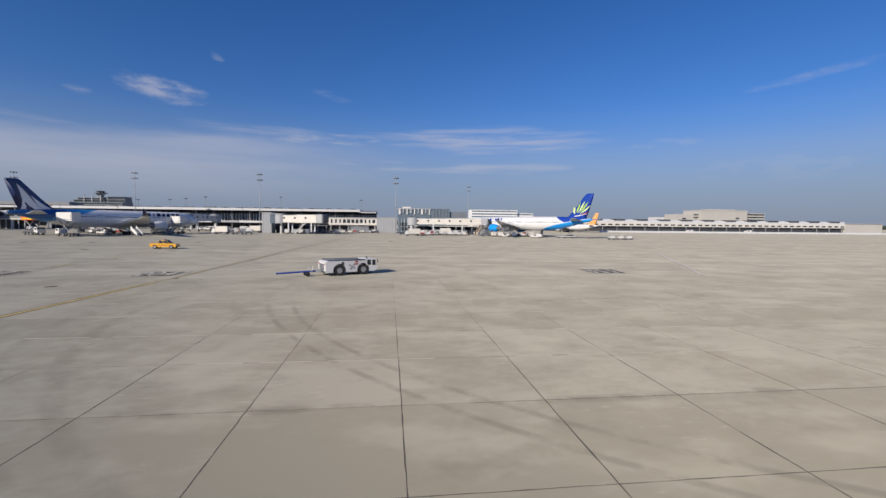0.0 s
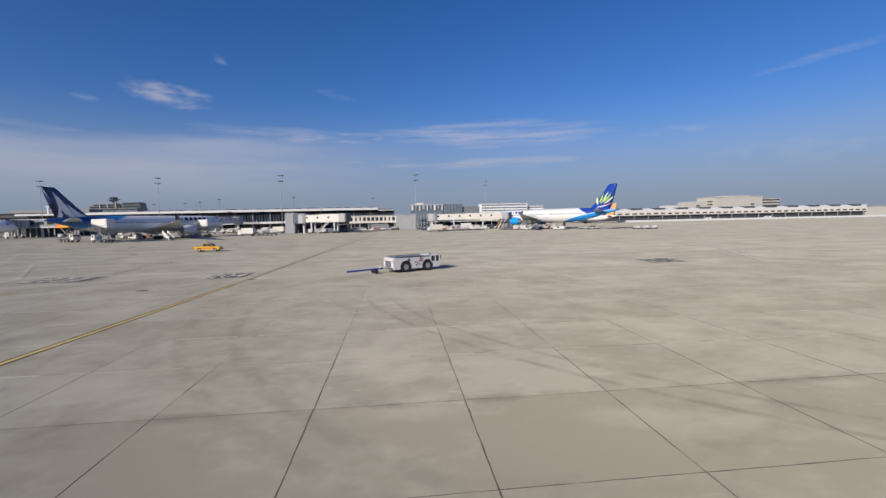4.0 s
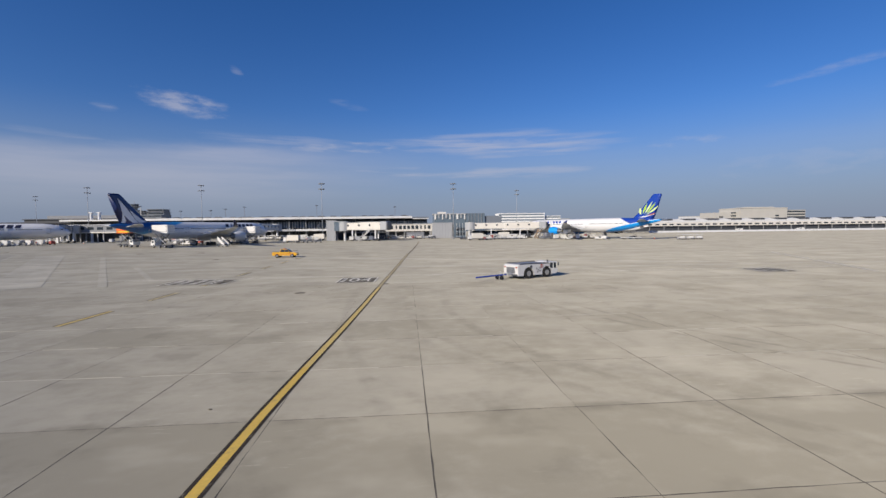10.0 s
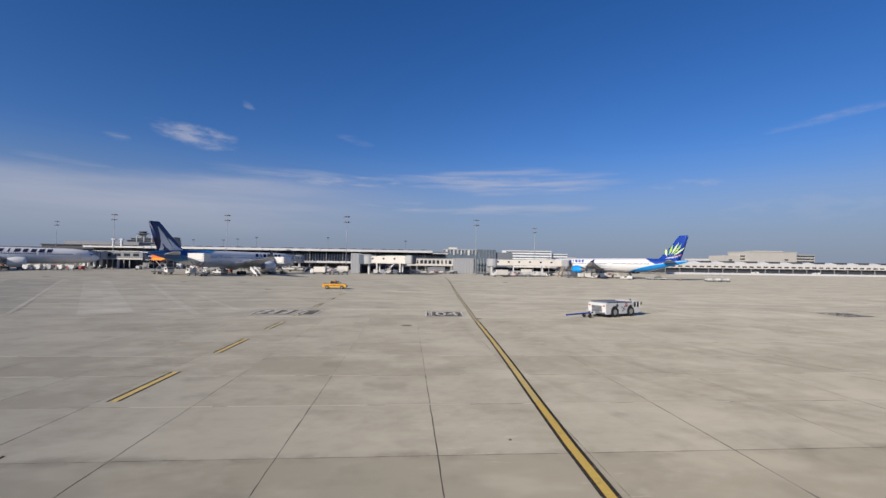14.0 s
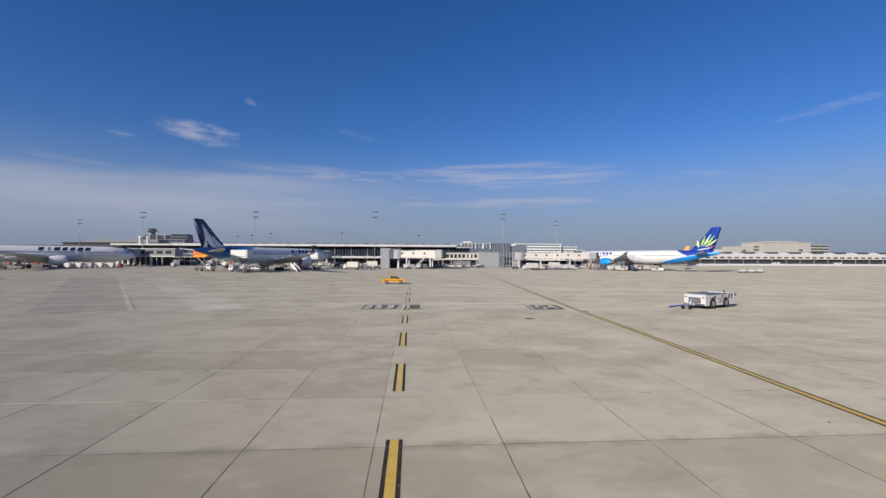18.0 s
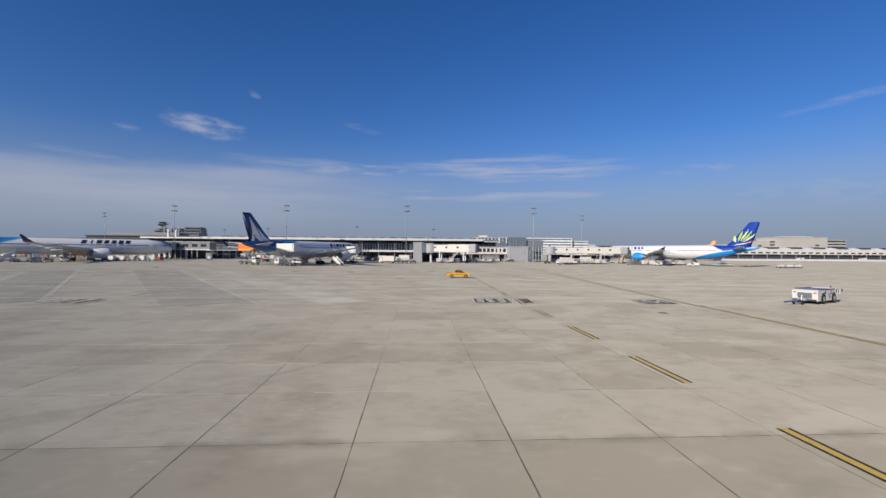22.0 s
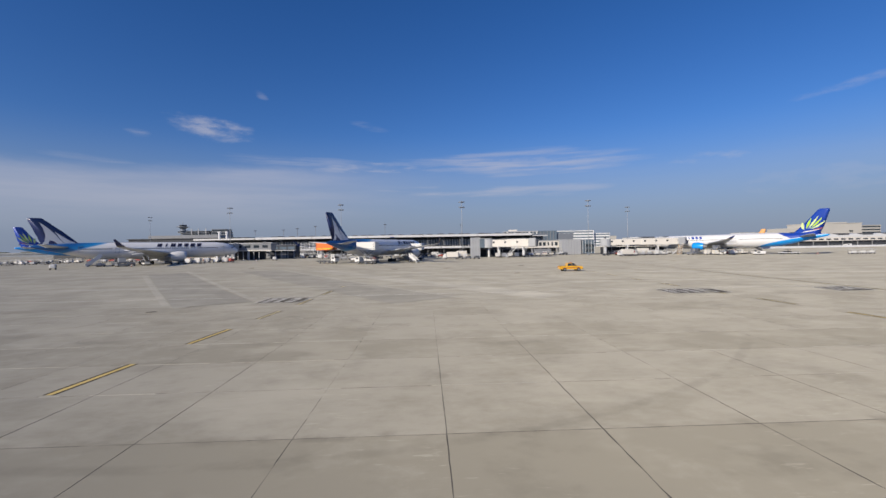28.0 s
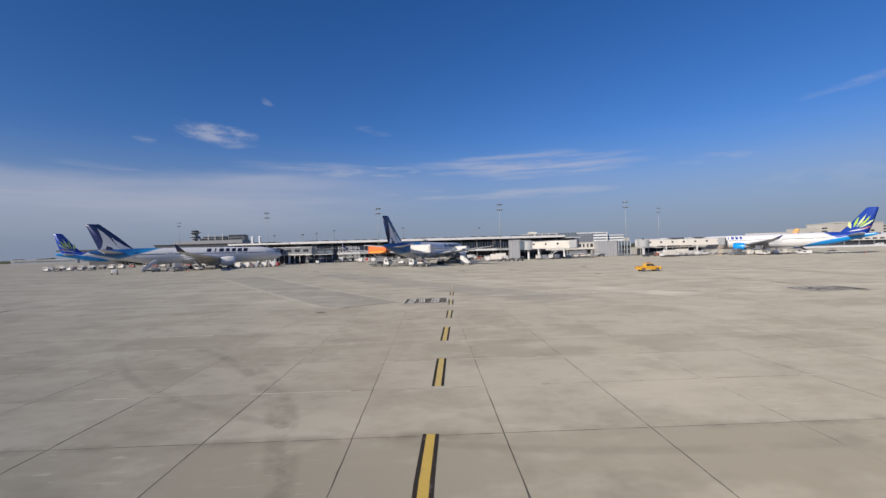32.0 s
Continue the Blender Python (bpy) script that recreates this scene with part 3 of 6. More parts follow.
WHITE_BODY = (0.71, 0.71, 0.71)
M_FEATHER_BODY = livery("white_and_blue_swoop", WHITE_BODY, [((0.018, 0.21, 0.48), 42.0, -3.4, 7.9, 1.2, 0.0), ((0.012, 0.085, 0.27), 46.5, -3.0, 7.9, 3.5, 0.0), ((0.7, 0.71, 0.72), 50.5, 7.0, 3.3, 0.3, 0.0), ((0.012, 0.12, 0.36), 55.0, 3.5, 3.6, 0.5, 0.0)])
M_PALM_BODY = livery("white_and_bright_blue_swoop", WHITE_BODY, [((0.012, 0.05, 0.33), 52.0, -2.0, 8.2, 0.4, 0.0), ((0.72, 0.74, 0.76), 40.6, 1.5, 2.4, 0.2, 0.5), ((0.008, 0.30, 0.80), 41.6, 1.5, 2.4, 0.2, 0.5)])
M_PALM_LONG = livery("white_and_bright_blue_swoop_long", WHITE_BODY, [((0.012, 0.05, 0.33), 57.5, -2.0, 8.2, 0.4, 0.0), ((0.72, 0.74, 0.76), 45.8, 1.5, 2.4, 0.2, 0.5), ((0.008, 0.30, 0.80), 47.0, 1.5, 2.4, 0.2, 0.5)])
M_SILVER = material("silver_white_paint", (0.66, 0.67, 0.69), 0.3, vary=0.05)
FEATHER = [("fin_feather", M_SILVER, ((0.46, 0.84), (0.6, 0.56), (0.72, 0.3), (0.87, 0.07), (0.95, -0.02), (0.4, -0.03), (0.4, 0.1), (0.37, 0.43), (0.38, 0.65))),
           ("fin_feather", M_SILVER, ((0.29, 0.46), (0.345, 0.27), (0.385, 0.1), (0.385, -0.03), (0.1, -0.04), (0.16, 0.12), (0.23, 0.3)))]
LEAFS = [(f"palm_leaf", M_LEAF if j % 2 else M_LIME, tuple((0.42 + 0.1 * (j - 2) * 0.3 + ln * math.sin(a) * 0.78 + wd * math.cos(a) * 0.75, 0.08 + ln * math.cos(a) * 0.74 - wd * math.sin(a) * 0.45) for ln, wd in ((0.12, 0.0), (0.42, 0.085), (0.62, 0.07), (0.86, 0.0), (0.62, -0.07), (0.42, -0.085))))
         for j, a in enumerate((-0.95, -0.48, 0.0, 0.42, 0.85))]
LEAFS.append(("fin_flash", M_RED, ((0.62, 0.09), (0.9, 0.15), (0.99, 0.21), (0.9, 0.2), (0.7, 0.14))))
LEAFS.append(("fin_wave", M_WHITE, ((0.3, 0.01), (0.62, 0.05), (0.98, 0.15), (0.7, 0.11), (0.4, 0.07))))

airliner("airliner", "white wide-body airliner with blue rear and navy feather tail", (-134.3, 202.9, gz(175)), 49.0, FEATHER, M_FEATHER_BODY, M_NAVY, M_WHITE, title=(14.0, 28.9, 6.25, 7, M_INK, 1.2), length=62.1, top=15.7, size=1.11)
airliner("airliner", "white wide-body airliner with navy feather tail being catered", (-51.8, 200.6, gz(170, -65.0)), 28.0, FEATHER, M_FEATHER_BODY, M_NAVY, M_WHITE, title=(10.2, 24.0, 6.75, 7, M_INK, 1.2), radius=3.0, axis=5.6, top=17.2)
airliner("airliner", "white airliner with bright blue tail and engines and green palm leaves", (72.6, 232.4, gz(190, 80.0)), -32.0, LEAFS, M_PALM_LONG, M_ROYAL, M_BLUEP, length=73.0, radius=3.1, axis=6.1, top=18.4, span=31.5, engine_r=1.85, title=(9.5, 26.0, 7.3, 9, M_ROYAL, 1.1), tip=0.5)
airliner("airliner", "distant white airliner with bright blue tail and palm leaves", (-227.0, 297.5, gz(250, -227.0) + 0.8), 46.0, LEAFS, M_PALM_BODY, M_ROYAL, M_BLUEP, length=66.8, radius=2.98, axis=5.4, top=18.7, span=31.5, engine_r=1.85)
airliner("airliner", "smaller white airliner with a pale orange tail behind the gate", (137.6, 300.6, gz(265, 137.6) + 0.3), -36.0, [], livery("plain_white_body", WHITE_BODY, []), M_AMBERFIN, M_WHITE, size=0.64, top=19.4)

# ---- terminal ----


def terminal():
    x0, x1, yf, base = -148.0, 13.0, 266.0, gz(266)
    t = thing("terminal_building", "long low airport terminal with a white roof edge over dark glazing", "terminal building", ((x0 + x1) / 2, yf, base), kind="structure")
    w2 = (x1 - x0) / 2
    # near-black colour carries the shade under the deep roof overhang
    part("wall", box(fresh(), 0, 16, 5.0, 2 * w2, 20, 10), M_SHADE, t)
    part("roof", box(fresh(), 0, 10, 10.6, 2 * w2 + 2, 32, 0.5), M_ROOF, t)
    part("roof_ridge", box(fresh(), 0, 12, 11.2, 2 * w2, 20, 1.0), M_ROOF, t)
    n = 5
    for k in range(n):
        a = -w2 + (k + 0.5) * 2 * w2 / n
        part("roof_edge", box(fresh(), a, -6.6, 10.75, 2 * w2 / n - 0.25, 0.5, 1.25), M_FASCIA, t)
    part("gallery_floor", box(fresh(), 0, -0.4, 3.75, 2 * w2, 10, 0.35), M_MIDGREY, t)
    for k in range(12):
        part("balcony_band", box(fresh(), -w2 + (k + 0.5) * w2 / 6, -5.5, 3.95, w2 / 6 - 0.3, 0.3, 1.15), M_FASCIA if k % 3 else M_GREY, t)
    cols = 34
    pane = mesh_of(box(fresh(), 0, 0, 0, 4.3, 0.1, 3.4), "pane", M_TINT)
    post = mesh_of(box(fresh(), 0, 0, 0, 0.35, 0.35, 10.2), "post", M_CONC2)
    fin = mesh_of(box(fresh(), 0, 0, 0, 0.16, 0.3, 4.2), "mullion", M_FASCIA)
    door = mesh_of(box(box(fresh(), -0.8, 0, 0, 0.25, 0.2, 3.0), 0.8, 0, 0, 0.25, 0.2, 3.0), "bay_frame", M_GREY)
    low = mesh_of(box(fresh(), 0, 0, 0, 3.6, 0.1, 3.0), "lower_pane", M_DARK)
    for k in range(cols):
        a = -w2 + (k + 0.5) * 2 * w2 / cols
        p = part("pane", pane, M_TINT, t)
        p.location = (a, 0.4, 6.9)
        for u in (-0.33, 0.0, 0.33):
            p = part("mullion", fin, M_FASCIA, t)
            p.location = (a + u * 2 * w2 / cols, 0.2, 6.6)
        if k % 3 == 1:
            p = part("bay_frame", door, M_GREY, t)
            p.location = (a, 4.6, 1.7)
        p = part("lower_pane", low, M_DARK, t)
        p.location = (a, 5.9, 2.0)
        if k % 2 == 0:
            p = part("post", post, M_CONC2, t)
            p.location = (a + w2 / cols, -4.2, 5.2)
    # the dark end bay beyond the white roof edge
    part("end_wall", box(fresh(), w2 + 4.4, 12, 4.8, 8.6, 22, 9.6), M_SHADE, t)
    part("end_roof", box(fresh(), w2 + 4.6, 8, 10.4, 9.2, 30, 1.0), M_BLUEGREY, t)
    part("end_roof_edge", box(fresh(), w2 + 4.6, -7.1, 9.75, 9.2, 0.3, 0.35), M_FASCIA, t)
    part("end_glazing", box(fresh(), w2 + 4.4, 0.9, 6.9, 8.2, 0.12, 3.4), M_TINT, t)
    for k in range(5):
        part("end_mullion", box(fresh(), w2 + 0.8 + 1.8 * k, 0.7, 6.6, 0.16, 0.3, 4.2), M_FASCIA, t)
    vent = mesh_of(box(box(fresh(), 0, 0, 0.35, 4.2, 3.0, 0.9, bevel=0.15), 0, 0, 0.95, 3.0, 2.0, 0.3), "roof_vent", M_DARK)
    for k in range(26):
        p = part("roof_vent", vent, M_DARK, t)
        p.location = (-w2 + 6 + k * (2 * w2 - 12) / 25 + random.uniform(-1.5, 1.5), 4 + random.uniform(-3, 3), 11.1)
    return t


terminal()


def light_mast(at, tall, group="apron light masts"):
    m = thing("light_mast", "tall slim grey apron light mast with two rings of lamps", "light mast", at, group=group)
    part("foot", box(fresh(), 0, 0, 0.4, 1.2, 1.2, 0.8, bevel=0.08), M_CONC2, m)
    part("pole", rod(fresh(), (0, 0, 0), (0, 0, tall), 0.21, 0.09, 10), M_MAST, m, smooth=True)
    for z in (tall - 0.4, tall - 3.0):
        ring = part("lamp_ring", rod(fresh(), (0, 0, z - 0.12), (0, 0, z + 0.12), 1.15, n=14), M_MIDGREY, m)
        for k in range(6):
            a = k * math.pi / 3
            part("floodlight", box(fresh(), 1.25 * math.cos(a), 1.25 * math.sin(a), z - 0.1, 0.55, 0.5, 0.45, math.degrees(a), 0.06), M_MIDGREY, ring)
    return m


for x, y, top in ((-156.7, 247.0, 29.2), (-93.9, 234.5, 28.9), (-31.5, 220.4, 28.1), (32.9, 222.0, 28.0), (79.7, 279.4, 29.4), (-262.0, 350.0, 33.0)):
    light_mast((x, y, gz(y, x)), top + 1.1 - gz(y, x))

for x, z in ((-227, 31.4), (-210, 33.0), (-187.5, 35.4), (-101, 36.5), (-5, 34.2), (-262, 31.0), (-300, 30.0)):
    m = thing("street_lamp", "far slender lamp post with a flat head behind the terminal", "lamp post", (x, 560, gz(560)), group="far lamp posts")
    part("pole", rod(fresh(), (0, 0, 0), (0, 0, z - gz(560)), 0.3, 0.2, 6), M_MIDGREY, m)
    part("lamp_head", rod(fresh(), (0, 0, z - gz(560)), (0, 0, z - gz(560) + 0.7), 2.2, 1.4, 10), M_DARK, m)


# ---- gates: stair towers, piers and jet bridges ----


def jet_bridge(label, a, b, floor, mat, wide=3.4, tall=3.3, cab=True, stairs_at=None, legs=(0.75,)):
    """A telescoping passenger bridge from a to b, floor metres over the apron."""
    a, b = Vector((*a, gz(a[1], a[0]))), Vector((*b, gz(b[1], b[0])))
    d = b - a
    run, turn = d.length, math.degrees(math.atan2(-d.x, d.y))
    jb = thing("jet_bridge", label, "jet bridge", a, turn, group="passenger boarding bridges")
    part("rotunda", rod(fresh(), (0, 0, floor - 0.3), (0, 0, floor + tall + 0.25), wide * 0.72, n=16), M_GREY, jb)
    part("rotunda_column", rod(fresh(), (0, 0, 0), (0, 0, floor), 0.55, n=12), M_FASCIA, jb)
    cut = run * 0.52
    t1 = part("tunnel", box(fresh(), 0, cut / 2, floor + tall / 2, wide - 0.35, cut, tall - 0.3, bevel=0.12), mat, jb)
    t2 = part("tunnel", box(fresh(), 0, (cut - 1 + run) / 2, floor + tall / 2, wide, run - cut + 1, tall, bevel=0.14), mat, jb)
    n = max(3, int(run / 2.6))
    for k in range(n):
        y = (k + 0.5) * run / n
        for side in (-1, 1):
            part("tunnel_rib", box(fresh(), side * (wide / 2 + 0.03 - (0.17 if y < cut - 1 else 0)), y, floor + tall / 2, 0.1, 0.14, tall - 0.2), M_CREAM, t2 if y > cut - 1 else t1)
    for k in range(0, n, 2):
        y = (k + 1.0) * run / n
        for side in (-1, 1):
            part("tunnel_window", box(fresh(), side * (wide / 2 + 0.01 - (0.17 if y < cut - 1 else 0)), y, floor + tall * 0.62, 0.06, 0.9, 0.8), M_GLASS, t2 if y > cut - 1 else t1)
    part("roof_rail", box(fresh(), 0, run * 0.6, floor + tall + 0.12, 0.5, run * 0.6, 0.2), M_MIDGREY, jb)
    for u in legs:
        y = run * u
        leg = part("lift_column", box(fresh(), -1.5, y, floor / 2 + 0.4, 0.5, 0.5, floor), M_FASCIA, jb)
        part("lift_column", box(fresh(), 1.5, y, floor / 2 + 0.4, 0.5, 0.5, floor), M_FASCIA, jb)
        part("bogie", box(fresh(), 0, y, 0.75, 3.6, 1.0, 0.5, bevel=0.05), M_MIDGREY, leg)
        for side in (-1, 1):
            part("wheel", rod(fresh(), (side * 1.9 - 0.25, y, 0.5), (side * 1.9 + 0.25, y, 0.5), 0.5, n=12), M_RUBBER, leg)
    if cab:
        part("cab", box(fresh(), 0, run + 1.4, floor + tall / 2 + 0.05, wide + 0.9, 3.4, tall + 0.4, bevel=0.3), M_GREY, jb)
        part("canopy", box(fresh(), 0, run + 3.3, floor + tall / 2 + 0.1, wide + 0.4, 0.8, tall, bevel=0.3), M_DARK, jb)
        part("cab_window", box(fresh(), -(wide / 2 + 0.42), run + 1.5, floor + tall * 0.6, 0.12, 1.8, 1.1), M_GLASS, jb)
    if stairs_at:
        y = run * stairs_at
        st = part("service_stairs", fresh_stairs(floor, 5.4, 1.0), M_FASCIA, jb)
        st.location = (wide / 2 + 0.7, y, 0)
    return jb


def fresh_stairs(high, run, wide):
    """Open steps that climb along y, with two stringers and rails."""
    bm = fresh()
    n = max(4, int(high / 0.28))
    for k in range(n):
        box(bm, 0, run * (k + 0.5) / n, high * (k + 0.5) / n, wide, run / n * 0.95, 0.06)
    for side in (-1, 1):
        x = side * wide / 2
        prism(bm, [(0, 0), (0.3, 0), (run, high - 0.25), (run, high), (run - 0.1, high)], 0, x - 0.04, x + 0.04)
        rod(bm, (x, 0, 1.0), (x, run, high + 1.0), 0.04, n=5)
        rod(bm, (x, 0.05, 0), (x, 0.05, 1.0), 0.035, n=5), rod(bm, (x, run, high), (x, run, high + 1), 0.035, n=5)
    return bm


def stair_tower(name, label, at, size, mat, ribs=0):
    sx, sy, sz = size
    t = thing(name, label, "tower", at, kind="structure")
    part("wall", box(fresh(), 0, 0, sz / 2, sx, sy, sz, bevel=0.06), mat, t)
    part("roof", box(fresh(), 0, 0, sz + 0.12, sx + 0.3, sy + 0.3, 0.24), M_GREY, t)
    for k in range(ribs):
        x = -sx / 2 + (k + 0.5) * sx / ribs
        part("panel_joint", box(fresh(), x, -sy / 2 - 0.03, sz / 2, 0.08, 0.06, sz * 0.98), M_MIDGREY, t)
    return t


jet_bridge("grey jet bridge docked at the nose of an airliner", (-141.0, 214.0), (-142.0, 208.0), 4.5, M_BRIDGE, legs=(0.3, 0.8))
hall = thing("gate_lobby", "grey gate lobby raised on a row of white columns", "gate lobby", (-139.0, 219.5, gz(219, -139.0)), kind="structure")
part("wall", box(fresh(), 0, 0, 6.1, 30.0, 7.0, 3.6, bevel=0.1), M_BRIDGE, hall)
part("roof", box(fresh(), 0, 0, 8.05, 30.6, 7.6, 0.3), M_FASCIA, hall)
part("floor_band", box(fresh(), 0, -3.6, 4.5, 30.0, 0.25, 0.5), M_CREAM, hall)
part("service_core", box(fresh(), -2, 2.6, 2.1, 24.0, 1.6, 4.2), M_SHADE, hall)
for k in range(9):
    part("column", box(fresh(), -11.0 + k * 2.5, -2.9, 2.15, 0.3 if k % 3 else 0.9, 0.5, 4.3), M_GREY if k % 3 else M_FASCIA, hall)
for k in range(7):
    part("window", box(fresh(), -12.5 + k * 4.1, -3.52, 6.4, 2.6, 0.1, 1.3), M_GLASS, hall)
core = thing("service_block", "dark clad service block beside the gate", "service block", (-123.5, 236.0, gz(236, -123.5)), kind="structure")
part("wall", box(fresh(), 0, 0, 3.4, 13.0, 8.0, 6.8, bevel=0.08), M_SHADE, core)
part("roof", box(fresh(), 0, 0, 6.95, 13.6, 8.6, 0.3), M_MIDGREY, core)
for k in range(3):
    part("roller_door", box(fresh(), -4.2 + 4.2 * k, -4.05, 1.8, 3.2, 0.12, 3.4), M_MIDGREY if k == 1 else M_SHADE, core)
    part("window", box(fresh(), -4.2 + 4.2 * k, -4.05, 5.4, 3.4, 0.12, 1.3), M_TINT, core)
part("canopy", box(fresh(), 0, -5.2, 4.15, 13.4, 2.6, 0.28), M_FASCIA, core)
for k in range(5):
    part("canopy_post", box(fresh(), -6.2 + 3.1 * k, -6.2, 2.05, 0.2, 0.2, 4.1), M_FASCIA, core)
gantry = thing("access_gantry", "white steel access gantry with railed decks beside the gate", "gantry", (-109.0, 233.0, gz(233, -109)), kind="structure")
for z in (2.4, 4.6, 6.8):
    part("deck", box(fresh(), 0, 0, z, 11.0, 2.4, 0.22), M_FASCIA, gantry)
    for u in (0.55, 1.05):
        part("rail", rod(fresh(), (-5.5, -1.15, z + u), (5.5, -1.15, z + u), 0.06, n=5), M_WHITE, gantry)
for k in range(6):
    part("post", box(fresh(), -5.4 + 2.16 * k, -1.1, 3.9, 0.18, 0.18, 7.8), M_FASCIA, gantry)
    part("post", box(fresh(), -5.4 + 2.16 * k, 1.1, 3.4, 0.18, 0.18, 6.8), M_MIDGREY, gantry)
for a, b in ((-5.4, -3.2), (-1.0, 1.1), (3.3, 5.4)):
    part("brace", rod(fresh(), (a, -1.1, 0.1), (b, -1.1, 4.6), 0.07, n=5), M_FASCIA, gantry)
jet_bridge("cream jet bridge with outside stairs at an empty stand", (-19.5, 211.0), (-1.5, 203.6), 4.9, M_CREAM, wide=4.0, tall=3.6, stairs_at=0.45, legs=(0.25, 0.85))
jet_bridge("long cream jet bridge reaching to the blue-tailed airliner", (41.5, 221.5), (75.0, 215.3), 4.7, M_CREAM, wide=4.0, tall=3.2, legs=(0.3, 0.72), stairs_at=0.9)
jet_bridge("cream jet bridge docked beside the navy-tailed airliner", (-58.0, 238.0), (-58.5, 208.0), 4.6, M_CREAM, legs=(0.8,))

stair_tower("gate_tower", "white panelled gate tower beside a jet bridge", (-25.8, 213.5, gz(213, -25.8)), (4.2, 6.0, 9.3), M_GREY, 3)
stair_tower("gate_lobby", "white glazed gate lobby on legs", (-21.3, 212.5, gz(213, -21.3) + 4.6), (5.4, 6.5, 4.3), M_TINT, 4)
stair_tower("gate_tower", "plain light grey metal-clad stair tower", (28.4, 239.0, gz(239, 28.4)), (10.6, 8.4, 8.0), M_GREY, 7)

pier = thing("pier_building", "pale pier building with a row of narrow windows over open bays", "pier building", (10.5, 243.0, gz(243, 10.5)), kind="structure")
part("wall", box(fresh(), 0, 0, 5.7, 25.0, 7.0, 3.8), M_CREAM, pier)
part("roof", box(fresh(), 0, 0, 7.75, 25.6, 7.6, 0.3), M_GREY, pier)
for k in range(11):
    part("window", box(fresh(), -11 + k * 2.2, -3.52, 5.9, 0.8 if k in (0, 1, 2, 8, 9) else 1.5, 0.1, 1.9), M_GLASS, pier)
for k in range(6):
    part("column", box(fresh(), -11.5 + k * 4.6, -2.8, 1.9, 0.6, 0.6, 3.8), M_CONC2, pier)
part("store_wall", box(fresh(), 1, 2.0, 1.9, 22, 2.0, 3.8), M_DARK, pier)
part("store_box", box(fresh(), 3.5, -2.0, 1.6, 9.5, 3.0, 3.2), M_MIDGREY, pier)

# dark bays added to give the shadowed gap under the bridge
under = thing("gate_store", "added dark open bays for the shade under a jet bridge", "store", (-12.0, 219.0, gz(219, -12.0)), kind="structure")
part("wall", box(fresh(), 0, 1.6, 1.8, 24.0, 1.0, 3.6), M_SHADE, under)
part("roof", box(fresh(), 0, 0.2, 3.75, 24.4, 4.4, 0.3), M_MIDGREY, under)
for k in range(7):
    part("post", box(fresh(), -11.8 + k * 3.93, -1.7, 1.8, 0.22, 0.22, 3.6), M_GREY, under)
# a second added set, dark walled for the shade below the long bridge
under = thing("gate_store", "added dark open bays for the shade below a long jet bridge", "store", (60.0, 230.0, gz(230, 60.0)), kind="structure")
part("wall", box(fresh(), 0, 1.6, 1.9, 34.0, 1.0, 3.8), M_SHADE, under)
part("roof", box(fresh(), 0, 0.2, 3.95, 34.4, 4.4, 0.3), M_CREAM, under)
for k in range(9):
    part("post", box(fresh(), -16.8 + k * 4.2, -1.7, 1.9, 0.25, 0.25, 3.8), M_GREY, under)
link = thing("glazed_link", "glazed link with white posts beside the stair tower", "glazed link", (37.6, 238.0, gz(238, 37.6)), kind="structure")
part("glazing", box(fresh(), 0, 0, 4.2, 6.6, 6.0, 7.4), M_TINT, link)
for k in range(5):
    part("mullion", box(fresh(), -3.2 + 1.6 * k, -3.1, 4.2, 0.16, 0.2, 7.6), M_FASCIA, link)
for z in (2.2, 4.6):
    part("dark_bay", box(fresh(), 0.4, -3.06, z, 5.0, 0.12, 1.7), M_GLASS, link)
post = thing("gate_post", "tall white steel post at a jet bridge", "post", (40.6, 220.0, gz(220, 40.6)))
part("post", box(fresh(), 0, 0, 4.1, 0.9, 0.9, 8.2, bevel=0.06), M_FASCIA, post)
part("camera_head", box(fresh(), 0, 0, 8.6, 0.7, 0.7, 0.8, bevel=0.1), M_DARK, post)

# the older hall to the left, its white roof edge and flues
old = thing("old_hall", "grey older terminal hall with a white roof slab and two white flues", "terminal hall", (-170.0, 292.0, gz(292, -170.0)), kind="structure")
part("wall", box(fresh(), -40, 8, 4.6, 150, 22, 9.2), M_SHADE, old)
part("roof", box(fresh(), -45, 4, 9.7, 168, 30, 0.9), M_SHADE, old)
part("roof_slab", box(fresh(), 2, -14, 10.6, 44, 10, 0.9), M_FASCIA, old)
for x in (-8.5, -4.0):
    part("flue", box(rod(fresh(), (x, -10, 11.0), (x, -10, 15.6), 0.7, n=12), x, -10, 15.4, 1.9, 1.7, 0.6), M_FASCIA, old)
for k in range(22):
    part("window", box(fresh(), -112 + k * 6.6, -3.1, 6.3, 5.2, 0.12, 3.0), M_GLASS, old)
back_hall = thing("back_hall", "long pale grey far hall roof behind the old terminal", "hall", (-262.0, 420.0, gz(420, -262.0)), kind="structure")
part("wall", box(fresh(), 0, 0, 7.1, 105, 30, 14.2), M_SHADE, back_hall)
part("roof_house", box(fresh(), -9, 2, 16.3, 62, 18, 3.0), M_MIDGREY, back_hall)
part("roof", box(fresh(), 0, 0, 14.5, 107, 32, 0.7), M_SHADE, back_hall)
for k in range(16):
    part("window", box(fresh(), -48 + 6.2 * k, -15.1, 10.6, 4.6, 0.2, 2.6), M_SHADE, back_hall)
part("end_wall", box(fresh(), 49.5, -15.2, 10.5, 5, 0.3, 8.5), M_FASCIA, back_hall)


# ---- far buildings ----


